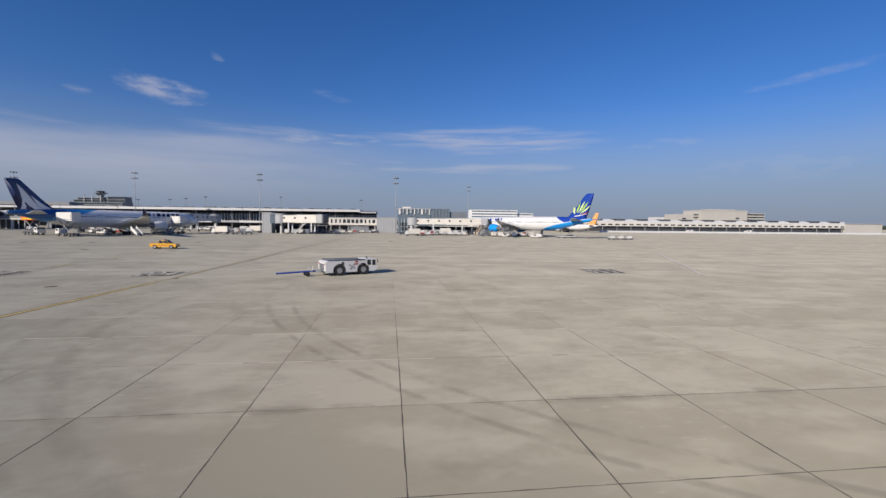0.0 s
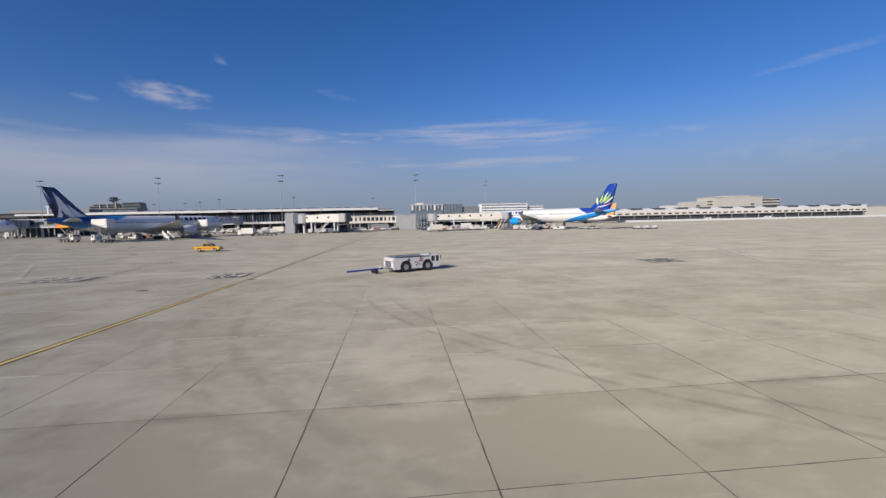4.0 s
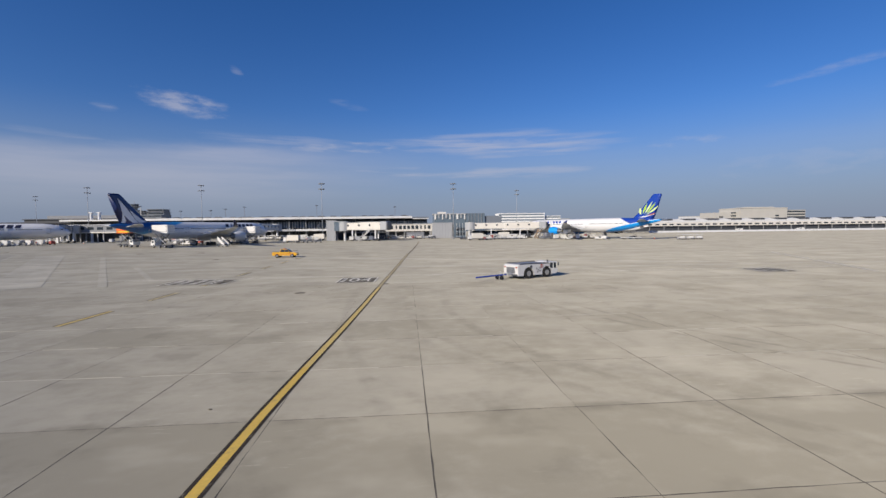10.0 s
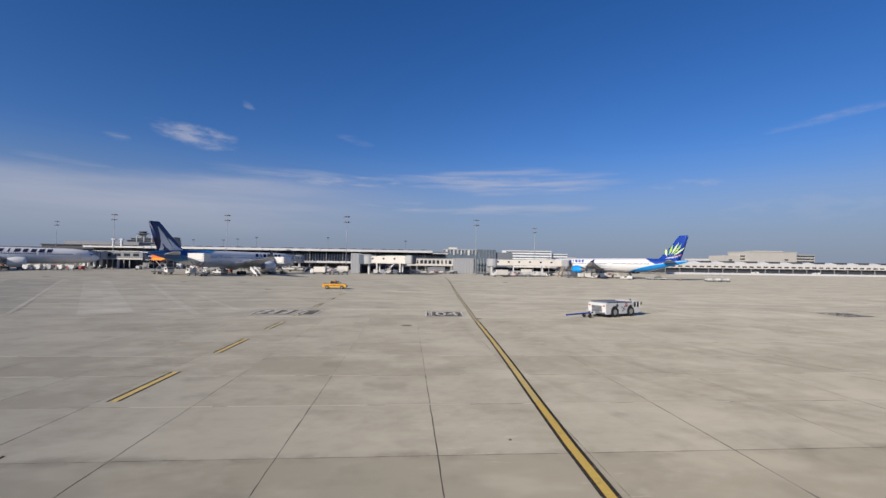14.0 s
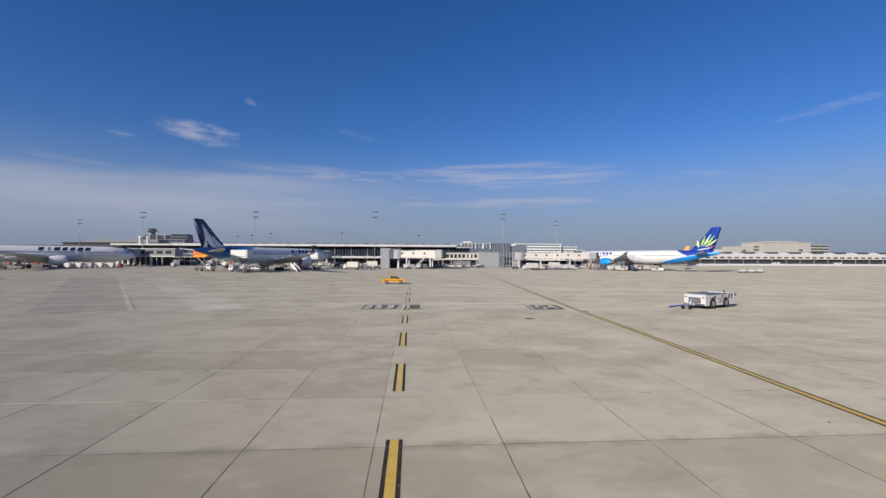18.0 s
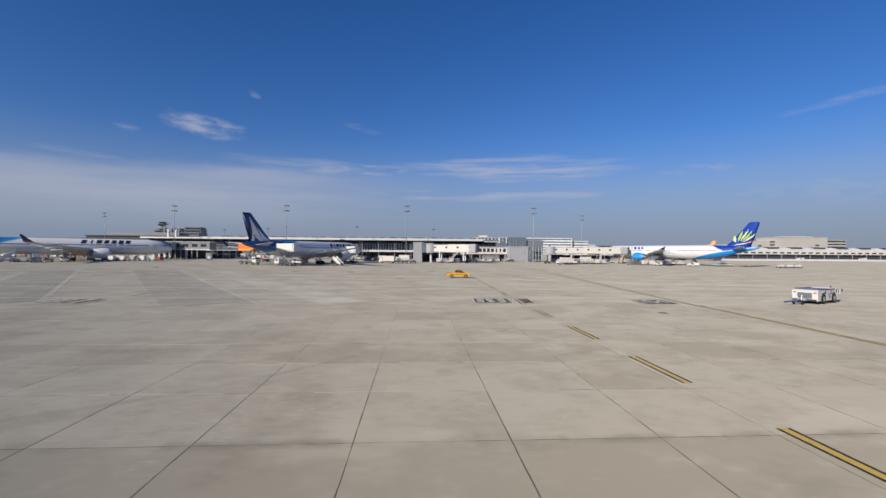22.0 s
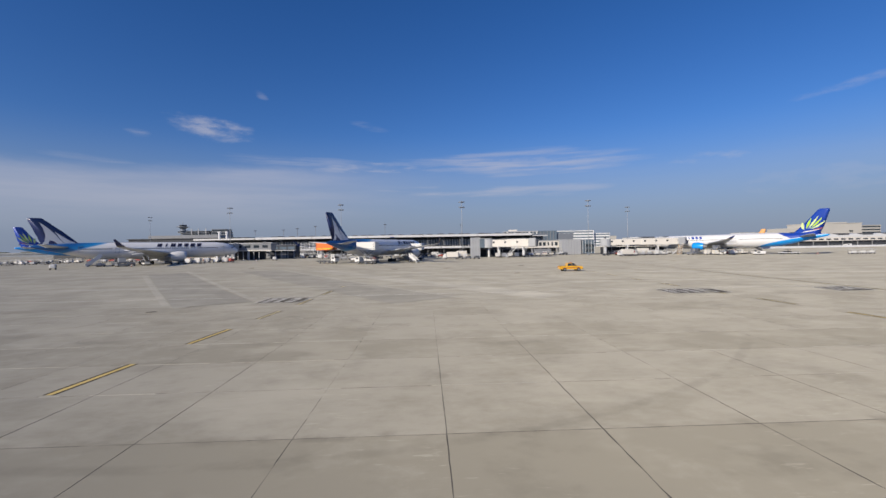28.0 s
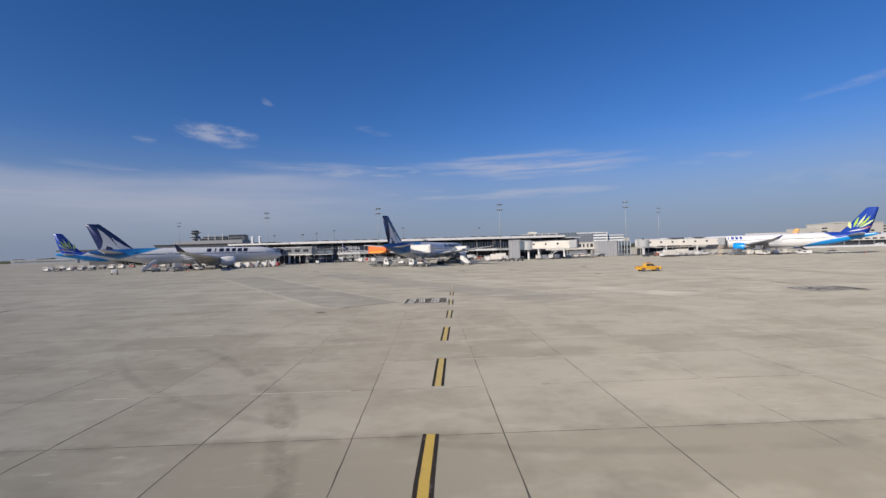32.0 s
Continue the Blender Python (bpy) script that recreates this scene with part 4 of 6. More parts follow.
def banded_block(parent, x, y, z0, sx, sy, sz, floors, wall, glass, frames=0.5):
    """A block with a ribbon of windows on each floor."""
    part("wall", box(fresh(), x, y, z0 + sz / 2, sx, sy, sz), wall, parent)
    h = sz / floors
    for k in range(floors):
        part("window_band", box(fresh(), x, y, z0 + (k + 0.55) * h, sx * 0.97, sy + 0.3, h * 0.5), glass, parent)
    part("roof", box(fresh(), x, y, z0 + sz + 0.3, sx + 0.8, sy + 0.8, 0.6), wall, parent)


ops = thing("operations_building", "far blue-grey airport building stepped in banded tiers", "office building", (-414.0, 752.0, gz(752, -414.0)), kind="structure")
banded_block(ops, 0, 0, 0, 73, 30, 30.0, 7, M_BLUEGREY, M_GLASS)
for k, (xa, xb, z, h) in enumerate(((-36, 8, 30.6, 3.2), (-30, 6, 34.2, 2.6), (11, 37, 30.6, 4.4), (12, 36, 35.4, 3.6))):
    part("tier", box(fresh(), (xa + xb) / 2, 2, z + h / 2, xb - xa, 20, h), M_BLUEGREY, ops)
    part("tier_glazing", box(fresh(), (xa + xb) / 2, 1.8, z + h * 0.42, xb - xa - 2, 20.4, h * 0.45), M_GLASS, ops)
    part("tier_edge", box(fresh(), (xa + xb) / 2, 1.5, z + h + 0.15, xb - xa + 2.4, 22.4, 0.5), M_MIDGREY, ops)
for x in (-20, -9, 3):
    part("pier", box(fresh(), x, -9.5, 36.0, 1.2, 1.0, 10.0), M_GREY, ops)

tower = thing("control_tower", "far grey control tower with a wide flared cab", "control tower", (-800.0, 1400.0, gz(1400, -800.0) + 4.0), kind="structure")
part("shaft", rod(fresh(), (0, 0, 0), (0, 0, 74.0), 8.0, 7.0, 14), M_BLUEGREY, tower)
part("cab", rod(fresh(), (0, 0, 70.0), (0, 0, 76.5), 7.0, 13.0, 18), M_BLUEGREY, tower)
part("gallery_ring", rod(fresh(), (0, 0, 76.5), (0, 0, 78.0), 18.0, 17.0, 18), M_MIDGREY, tower)
part("cab_glass", rod(fresh(), (0, 0, 78.0), (0, 0, 82.5), 9.0, 10.5, 16), M_GLASS, tower)
part("lower_deck", rod(fresh(), (0, 0, 58.0), (0, 0, 66.0), 15.0, 13.0, 18), M_BLUEGREY, tower)
part("deck_glazing", rod(fresh(), (0, 0, 60.5), (0, 0, 63.5), 15.0, 14.6, 18), M_GLASS, tower)
part("cab_roof", rod(fresh(), (0, 0, 82.5), (0, 0, 84.0), 12.0, 9.0, 16), M_BLUEGREY, tower)
part("aerial", rod(fresh(), (0, 0, 84), (0, 0, 93), 0.5, 0.25, 6), M_MIDGREY, tower)

M_BRIGHT = material("bright_white_cladding", (0.80, 0.80, 0.79), 0.5, vary=0.04)
office = thing("office_building", "far white office building with long ribbon windows", "office building", (242.0, 900.0, gz(900, 242.0)), kind="structure")
banded_block(office, 0, 0, 0, 96, 30, 32.5, 6, M_BRIGHT, M_TINT)
banded_block(office, 66, 4, 0, 34, 26, 27.0, 5, M_BRIGHT, M_TINT)
block = thing("glass_block", "far block of white and blue-grey glazed facades", "office building", (77.0, 500.0, gz(500, 77.0)), kind="structure")
part("wall", box(fresh(), -20, 0, 10.0, 36, 20, 20), M_TINT, block)
part("parapet", box(fresh(), -20, -0.3, 19.6, 37, 21, 1.0), M_GREY, block)
for k in range(9):
    part("white_fin", box(fresh(), -36 + k * 4.1, -10.6, 17.2 if k % 2 else 16.4, 1.1 if k % 3 else 2.0, 1.0, 4.6 if k % 2 else 5.6), M_GREY if k % 2 else M_WHITE, block)
part("glass_wall", box(fresh(), 9, 0, 10.0, 21, 20, 20.2), M_TINT, block)
for k in range(5):
    part("pale_fin", box(fresh(), 1.5 + 3.6 * k, -10.3, 13.5, 0.5, 0.6, 13.0), M_MIDGREY, block)
part("dark_wing", box(fresh(), 29, 2, 8.6, 20, 20, 17.2), M_BLUEGREY, block)
part("roof_plant", box(fresh(), -28, 0, 21.0, 9, 6, 2.2), M_CREAM, block)

hotel = thing("office_building", "far beige concrete block with a blank central wall", "office building", (489.0, 582.0, gz(560, 489.0)), kind="structure")
part("wall", box(fresh(), 1, 0, 12.8, 68, 40, 25.6), M_CONC, hotel)
part("wall", box(fresh(), -48, 3, 10.3, 31, 30, 20.6), M_CONC, hotel)
banded_block(hotel, 50.5, 3, 0, 31, 36, 22.6, 6, M_CONC, M_GLASS)
for x, z in ((-54, 14.5), (-54, 11.5), (20, 15.5), (20, 12.0)):
    part("window", box(fresh(), x, -20.2 if x > 0 else -12.2, z, 5.0, 0.4, 1.8), M_GLASS, hotel)
for z in (8, 12, 16, 20):
    part("window_band", box(fresh(), -36.5, -12.3, z, 7.0, 0.5, 1.6), M_GLASS, hotel)
part("parapet", box(fresh(), 1, 0, 26.0, 69, 41, 0.8), M_CONC, hotel)
part("lift_house", box(fresh(), 8, 4, 27.0, 40, 20, 2.0), M_CONC, hotel)

# long low gallery with a row of shallow white vaults
gal = thing("gallery_building", "long low white gallery with shallow roof vaults over a dark undercroft", "gallery building", (235.0, 312.0, gz(312, 235.0)), kind="structure")
gal.matrix_world = gal.matrix_world @ Matrix.Diagonal((1, 1, 1.24, 1))
GX0, GX1 = -135.0, 152.0
# the undercroft is a solid box, its shade put into the colour
part("undercroft", box(fresh(), (GX0 + GX1) / 2, 4, 1.5, GX1 - GX0, 10, 3.0), M_SHADE, gal)
part("wall", box(fresh(), (GX0 + GX1) / 2, 3, 4.1, GX1 - GX0, 12, 2.1), M_CREAM, gal)
part("roof", box(fresh(), (GX0 + GX1) / 2, 5, 5.35, GX1 - GX0, 12, 0.3), M_GREY, gal)
n = 52
pane = mesh_of(box(fresh(), 0, 0, 0, 3.2, 0.2, 0.75), "window", M_GLASS)
col = mesh_of(box(fresh(), 0, 0, 1.4, 0.35, 0.4, 2.8), "column", M_CONC2)
for k in range(n):
    x = GX0 + (k + 0.5) * (GX1 - GX0) / n
    part("window", pane, M_GLASS, gal).location = (x, -3.1, 4.0)
    if k % 2:
        part("column", col, M_FASCIA, gal).location = (x, -2.6, 0)
for k in range(16):
    x = GX0 + (k + 0.5) * (GX1 - GX0) / 16
    w8 = (GX1 - GX0) / 32
    prof = [(-w8, 5.2), (w8, 5.2)] + [(w8 * (1 - 2 * j / 8), 6.3 + 0.95 * (1 - math.sin(math.pi * j / 8))) for j in range(9)]
    part("roof_vault", prism(fresh(), [(x + a, b) for a, b in prof], 1, -2.4, 8.0), M_FASCIA, gal)
    part("clerestory", box(fresh(), x, 1.0, 6.85, w8 * 0.95, 7.2, 1.0), M_DARK, gal)
part("end_block", box(fresh(), GX1 + 17, 4, 3.0, 34, 13, 6.0), M_CONC, gal)
part("end_roof", box(fresh(), GX1 + 17, 4, 6.1, 35, 14, 0.3), M_GREY, gal)
for k in range(46):
    b = lone("barrier_block", prism(fresh(), [(-0.5, 0), (0.5, 0), (0.22, 0.45), (0.14, 1.15), (-0.14, 1.15), (-0.22, 0.45)], 0, -3.0, 3.0), M_FASCIA, "white concrete barrier block along the apron edge", "barrier", (172 + k * 6.15, 281.0, gz(281, 172)), group="apron edge barriers")
lone("verge", box(fresh(), 260, 304, gz(303, 260) + 0.05, 330, 14, 0.12), M_CONC, "pale service road beyond the apron barrier", "road", kind="structure")

# tree lines and low roofs on the skyline
for x0, x1, y, z in ((430, 1900, 1250, 15), (-1900, -520, 1300, 15), (-350, 420, 1500, 18)):
    bm = fresh()
    x = x0
    rnd = random.Random(int(y))
    while x < x1:
        wv, hv = rnd.uniform(14, 40), z * rnd.uniform(0.5, 1.0)
        loft(bm, [[(x + wv * u, y + d, 3.0) for u, d in ((-0.6, -5), (0.6, -5), (0.6, 5), (-0.6, 5))], [(x + wv * u, y + d, 3.0 + hv * 0.7) for u, d in ((-0.55, -7), (0.5, -7), (0.55, 7), (-0.5, 7))],
                  [(x + wv * u, y + d, 3.0 + hv) for u, d in ((-0.25, -3), (0.2, -3), (0.25, 3), (-0.2, 3))]])
        x += wv * rnd.uniform(0.5, 1.1)
    lone("tree_line", bm, M_TREE, "distant dark tree line on the hazy skyline", "trees", kind="stuff")
for x, y, sx, sz, mt in ((640, 900, 90, 22, M_FASCIA), (800, 1000, 120, 19, M_CONC), (720, 960, 50, 24, M_FASCIA), (585, 800, 36, 12, M_FASCIA), (350, 1000, 60, 22, M_CONC), (420, 980, 46, 17, M_FASCIA), (-460, 560, 60, 4, M_BLUEGREY), (-600, 640, 90, 5, M_BLUEGREY), (135, 720, 34, 20, M_CONC)):
    h = thing("warehouse", "far low pale flat-roofed building on the skyline", "building", (x, y, gz(y)), kind="structure")
    part("wall", box(fresh(), 0, 0, sz / 2, sx, 30, sz), mt, h)
    part("roof", box(fresh(), 0, 0, sz + 0.3, sx + 1, 31, 0.6), M_GREY, h)
    part("window_band", box(fresh(), 0, -15.2, sz * 0.62, sx * 0.9, 0.4, sz * 0.12), M_GLASS, h)

# ---- ground vehicles ----


def wheels(parent, xs, ys, r, wide=0.3, rim=True):
    for y in ys:
        for x in xs:
            t = part("wheel", rod(fresh(), (x - wide / 2, y, r), (x + wide / 2, y, r), r, n=16), M_RUBBER, parent, smooth=False)
            if rim:
                part("rim", rod(fresh(), (x - wide / 2 - 0.02, y, r), (x + wide / 2 + 0.02, y, r), r * 0.55, n=12), M_STEEL, t)


def catering_truck(label, at, rz, body_mat, lift):
    """A high-lift truck: its y points to the aircraft that it serves."""
    t = thing("catering_truck", label, "truck", at, rz, group="high-lift catering trucks")
    part("chassis", box(fresh(), 0, 0, 0.85, 2.2, 8.4, 0.35, bevel=0.04), M_DARK, t)
    wheels(t, (-1.05, 1.05), (-2.6, 2.9), 0.5)
    cab = part("cab", loft(fresh(), [[(x, y, z) for x, y in ((-1.15, 2.4), (1.15, 2.4), (1.15, 4.3 - d), (-1.15, 4.3 - d))] for z, d in ((0.75, 0.0), (1.5, 0.0), (2.5, 0.5))]), M_WHITE, t)
    part("windscreen", box(fresh(), 0, 4.02, 1.95, 2.0, 0.16, 0.75), M_GLASS, cab)
    for s in (-1, 1):
        part("side_window", box(fresh(), s * 1.15, 3.3, 1.95, 0.06, 0.9, 0.65), M_GLASS, cab)
        for k in (-1, 1):
            part("scissor_arm", rod(fresh(), (s * 0.95, -3.0 * k, 1.05), (s * 0.95, 2.2 * k, lift - 0.1), 0.13, n=6), M_MIDGREY, t)
    b = part("box_body", box(fresh(), 0, -0.4, lift + 1.35, 2.5, 7.6, 2.7, bevel=0.07), body_mat, t)
    part("platform", box(fresh(), 0, 4.1, lift + 0.05, 2.4, 1.6, 0.12), M_MIDGREY, t)
    for s in (-1, 1):
        part("platform_rail", rod(rod(fresh(), (s * 1.15, 3.4, lift + 1.1), (s * 1.15, 4.9, lift + 1.1), 0.04, n=5), (s * 1.15, 4.9, lift), (s * 1.15, 4.9, lift + 1.1), 0.04, n=5), M_STEEL, t)
        part("outrigger", box(fresh(), s * 1.3, -0.3, 0.45, 0.4, 0.35, 0.9), M_MIDGREY, t)
        part("side_stripe", box(fresh(), s * 1.262, -0.4, lift + 0.5, 0.03, 7.2, 0.22), M_GREY if body_mat is M_WHITE else M_LEAF, b)
    for k in range(4):
        for s in (-1, 1):
            part("side_latch", box(fresh(), s * 1.27, -3.75, lift + 0.55 + 0.55 * k, 0.04, 0.55, 0.16), M_DARK, b)
        part("roller_door_rib", box(fresh(), 0, -4.22, lift + 0.5 + 0.55 * k, 2.2, 0.06, 0.08), M_GREY, b)
    return t


catering_truck("white high-lift catering truck raised to the airliner's rear door", (-69.6, 150.9, gz(151, -69.6)), 62.0, M_WHITE, 4.75)
catering_truck("white high-lift catering truck raised to the airliner's front door", (-54.6, 187.6, gz(188, -54.6) - 0.2), 62.0, M_WHITE, 4.45)
catering_truck("catering truck with a raised orange box and green stripe", (-84.4, 158.0, gz(158, -84.4)), -118.0, M_ORANGE, 4.7)


def boarding_stairs(label, at, rz, high=4.4, coat=M_WHITE):
    t = thing("boarding_stairs", label, "boarding stairs", at, rz, group="mobile boarding stairs")
    part("flight", fresh_stairs(high, high * 1.25, 1.7), coat, t)
    part("side_panel", prism(prism(fresh(), [(0.0, 0.3), (0.5, 0.2), (high * 1.25, high - 0.2), (high * 1.25, high + 1.0), (high * 1.2, high + 1.0), (0.0, 1.1)], 0, -0.92, -0.87), [(0.0, 0.3), (0.5, 0.2), (high * 1.25, high - 0.2), (high * 1.25, high + 1.0), (high * 1.2, high + 1.0), (0.0, 1.1)], 0, 0.87, 0.92), coat, t)
    part("chassis", box(fresh(), 0, high * 0.72, 0.65, 1.9, high * 1.1, 0.3), M_DARK, t)
    part("landing", box(fresh(), 0, high * 1.25 + 0.7, high, 1.9, 1.5, 0.12), M_MIDGREY, t)
    for s in (-0.7, 0.7):
        part("prop", rod(fresh(), (s, high * 1.1, 0.7), (s, high * 1.2, high), 0.08, n=6), M_STEEL, t)
    wheels(t, (-0.9, 0.9), (0.6, high * 1.1), 0.36, 0.22)
    return t


boarding_stairs("white mobile boarding stairs parked beside an airliner's wing", (-52.6, 158.2, gz(159, -52.6)), 62.0, 2.5)
boarding_stairs("white mobile boarding stairs standing by an airliner's rear door", (-170.5, 162.0, gz(162, -170.5)), -41.0, 3.6)
boarding_stairs("beige mobile boarding stairs at the blue-engined airliner", (70.5, 206.0, gz(206, 70.5)), -40.0, 4.4, M_BEIGE)


def pickup(at, rz):
    """A pickup with an open rear bed; its y points ahead."""
    t = thing("pickup_truck", "amber airport pickup truck with a light bar driving over the apron", "pickup truck", at, rz)
    side = [(-2.6, 0.45), (2.35, 0.42), (2.6, 0.62), (2.58, 0.95), (2.35, 1.08), (1.25, 1.16), (0.5, 1.78), (-0.2, 1.86), (-0.75, 1.84), (-1.05, 1.2), (-2.6, 1.16)]
    rings = []
    for x, k in ((-0.93, 0.93), (-0.8, 1.0), (0.8, 1.0), (0.93, 0.93)):
        rings.append([(x, y * (0.985 if abs(x) > 0.9 else 1.0), z if z < 1.25 else 1.2 + (z - 1.2) * (0.0 if abs(x) > 0.9 else 1.0)) for y, z in side])
    part("body", loft(fresh(), rings), M_CARYEL, t)
    part("bed_well", box(fresh(), 0, -1.8, 1.175, 1.45, 1.35, 0.06), M_DARK, t)
    for s in (-1, 1):
        for ya, yb in (((1.12, 0.46), (0.12, 0.12)), ((0.04, 0.04), (-0.95, -0.70))):
            skin = [(s * (0.945 - (z - 1.2) * 0.197), y, z) for y, z in ((ya[0], 1.2), (ya[1], 1.74), (yb[1], 1.78), (yb[0], 1.2))]
            part("side_window", loft(fresh(), [skin, [(x - s * 0.05, y, z) for x, y, z in skin]]), M_GLASS, t)
        part("side_stripe", box(fresh(), s * 0.935, -0.1, 0.78, 0.02, 4.2, 0.12), M_RED, t)
        part("headlight", box(fresh(), s * 0.72, 2.5, 0.9, 0.34, 0.12, 0.18, bevel=0.03), M_LAMP, t)
        part("tail_light", box(fresh(), s * 0.82, -2.6, 0.95, 0.16, 0.08, 0.3), M_RED, t)
        part("mirror", box(fresh(), s * 1.05, 0.9, 1.25, 0.2, 0.12, 0.16), M_DARK, t)
        part("door_handle", box(fresh(), s * 0.945, -0.1, 1.02, 0.03, 0.16, 0.04), M_DARK, t)
    part("windscreen", loft(fresh(), [[(-0.7, 1.28, 1.17), (0.7, 1.28, 1.17), (0.64, 0.56, 1.76), (-0.64, 0.56, 1.76)], [(-0.7, 1.31, 1.2), (0.7, 1.31, 1.2), (0.64, 0.59, 1.79), (-0.64, 0.59, 1.79)]]), M_GLASS, t)
    part("bumper", box(fresh(), 0, 2.58, 0.55, 1.8, 0.18, 0.24, bevel=0.04), M_DARK, t)
    part("light_bar", box(fresh(), 0, 0.05, 1.95, 1.1, 0.26, 0.14, bevel=0.04), M_RED, t)
    wheels(t, (-0.84, 0.84), (-1.55, 1.6), 0.39, 0.26)
    return t


pickup((-17.0, 99.0, gz(99, -17.0)), -90.0)


def tow_tractor(at, rz):
    """A long low pushback tractor with a towbar behind; its y points ahead."""
    t = thing("tow_tractor", "long low white aircraft tow tractor trailing a blue towbar", "tow tractor", at, rz, size=0.89)
    # the side's outline is cut by two round wheel arches
    def arch(c, up):
        pts = [(c + 0.88 * math.cos(a), max(0.42, 0.68 + 0.88 * math.sin(a))) for a in np.linspace(-0.3, math.pi + 0.3, 13)]
        return pts if up else pts[::-1]
    side = [(-3.6, 0.42)] + arch(-1.75, False) + arch(1.55, False) + [(3.15, 0.42), (3.55, 0.62), (3.6, 1.15), (2.1, 1.25), (2.0, 1.86), (-3.35, 1.92), (-3.65, 1.75)]
    part("body", prism(fresh(), side, 0, -1.5, 1.5), M_WHITE, t)
    part("chassis", box(fresh(), 0, -0.1, 0.72, 2.3, 6.6, 0.55), M_DARK, t)
    part("deck", box(fresh(), 0, -0.75, 1.93, 2.7, 5.0, 0.1, bevel=0.03), M_MIDGREY, t)
    cab = part("cab", loft(fresh(), [[(x, y, z) for x, y in ((-1.42, 2.05), (1.42, 2.05), (1.42, 3.55 - d), (-1.42, 3.55 - d))] for z, d in ((1.2, 0.0), (1.95, 0.22))]), M_GLASS, t, "dark glazed cab")
    part("cab_roof", box(fresh(), 0, 2.7, 2.0, 3.0, 1.5, 0.12, bevel=0.04), M_WHITE, cab)
    for s in (-1, 1):
        for y in (2.08, 2.78, 3.42):
            part("cab_post", box(fresh(), s * 1.43, y, 1.58, 0.1, 0.1, 0.78), M_WHITE, cab)
        part("mirror", box(fresh(), s * 1.7, 3.5, 1.75, 0.16, 0.1, 0.4), M_DARK, cab)
        part("deck_rail", rod(fresh(), (s * 1.4, -3.2, 2.05), (s * 1.4, 1.9, 2.0), 0.04, n=5), M_DARK, t)
        part("marker_disc", rod(fresh(), (s * 1.5, -1.35, 1.6), (s * 1.53, -1.35, 1.6), 0.2, n=12), M_DARK, t)
        part("warning_disc", rod(fresh(), (s * 1.5, 0.55, 1.6), (s * 1.53, 0.55, 1.6), 0.27, n=14), M_RED, t)
        part("warning_bar", box(fresh(), s * 1.535, 0.55, 1.6, 0.02, 0.4, 0.1), M_WHITE, t)
        for y, z in ((-0.35, 1.3), (-0.05, 1.1), (0.2, 1.35), (-0.2, 0.85), (0.25, 0.95)):
            part("access_panel", box(fresh(), s * 1.51, y, z, 0.04, 0.2, 0.16), M_DARK, t)
        part("rear_lamp", box(fresh(), s * 1.2, -3.66, 1.55, 0.3, 0.08, 0.16), M_RED, t)
    wheels(t, (-1.3, 1.3), (-1.75, 1.55), 0.68, 0.42)
    grille = part("rear_grille", box(fresh(), 0, -3.66, 1.15, 1.7, 0.08, 0.8), M_MIDGREY, t)
    for k in range(5):
        part("grille_bar", box(fresh(), 0, -3.71, 0.85 + 0.15 * k, 1.6, 0.04, 0.05), M_DARK, grille)
    part("rear_bumper", box(fresh(), 0, -3.75, 0.55, 2.8, 0.22, 0.22, bevel=0.03), M_DARK, t)
    part("beacon", rod(fresh(), (0.8, 2.3, 2.05), (0.8, 2.3, 2.35), 0.1, n=8), M_DARK, t)
    part("hitch", box(fresh(), 0, -4.1, 0.62, 0.8, 0.7, 0.3), M_GREY, t)
    bar = part("towbar", rod(fresh(), (0, -4.3, 0.6), (0, -9.4, 0.5), 0.11, n=8), M_ROYAL, t)
    part("towbar_axle", rod(fresh(), (-0.5, -5.6, 0.3), (0.5, -5.6, 0.3), 0.06, n=6), M_STEEL, bar)
    for x in (-0.5, 0.5):
        part("towbar_wheel", rod(fresh(), (x - 0.09, -5.6, 0.28), (x + 0.09, -5.6, 0.28), 0.28, n=12), M_RUBBER, bar)
    part("towbar_lever", rod(rod(fresh(), (0.15, -5.0, 0.6), (0.15, -4.8, 1.25), 0.05, n=5), (-0.15, -5.2, 0.6), (-0.15, -5.4, 1.1), 0.05, n=5), M_WHITE, bar)
    return t


tow_tractor((24.8, 54.0, gz(54.0, 24.8)), -64.0)


def van(at, rz, mat, long=5.2, high=2.3, label="white service van parked by the terminal"):
    t = thing("service_van", label, "van", at, rz, group="service vans")
    h = long / 2
    side = [(-h, 0.4), (h, 0.4), (h, 1.0), (h - 0.9, 1.25), (h - 1.6, high - 0.15), (h - 2.0, high), (-h + 0.15, high), (-h, high - 0.2)]
    part("body", loft(fresh(), [[(x, y, z) for y, z in side] for x in (-0.98, -0.9, 0.9, 0.98)]), mat, t)
    for s in (-1, 1):
        part("side_window", box(fresh(), s * 0.985, h - 2.0, high * 0.68, 0.04, 1.0, 0.55), M_GLASS, t)
        part("headlight", box(fresh(), s * 0.7, h, 0.85, 0.3, 0.08, 0.2), M_LAMP, t)
    part("windscreen", loft(fresh(), [[(-0.85, h - 0.93, 1.3), (0.85, h - 0.93, 1.3), (0.8, h - 1.56, high - 0.2), (-0.8, h - 1.56, high - 0.2)], [(-0.85, h - 0.88, 1.33), (0.85, h - 0.88, 1.33), (0.8, h - 1.51, high - 0.17), (-0.8, h - 1.51, high - 0.17)]]), M_GLASS, t)
    wheels(t, (-0.85, 0.85), (-h + 0.95, h - 0.95), 0.36, 0.24)
    return t


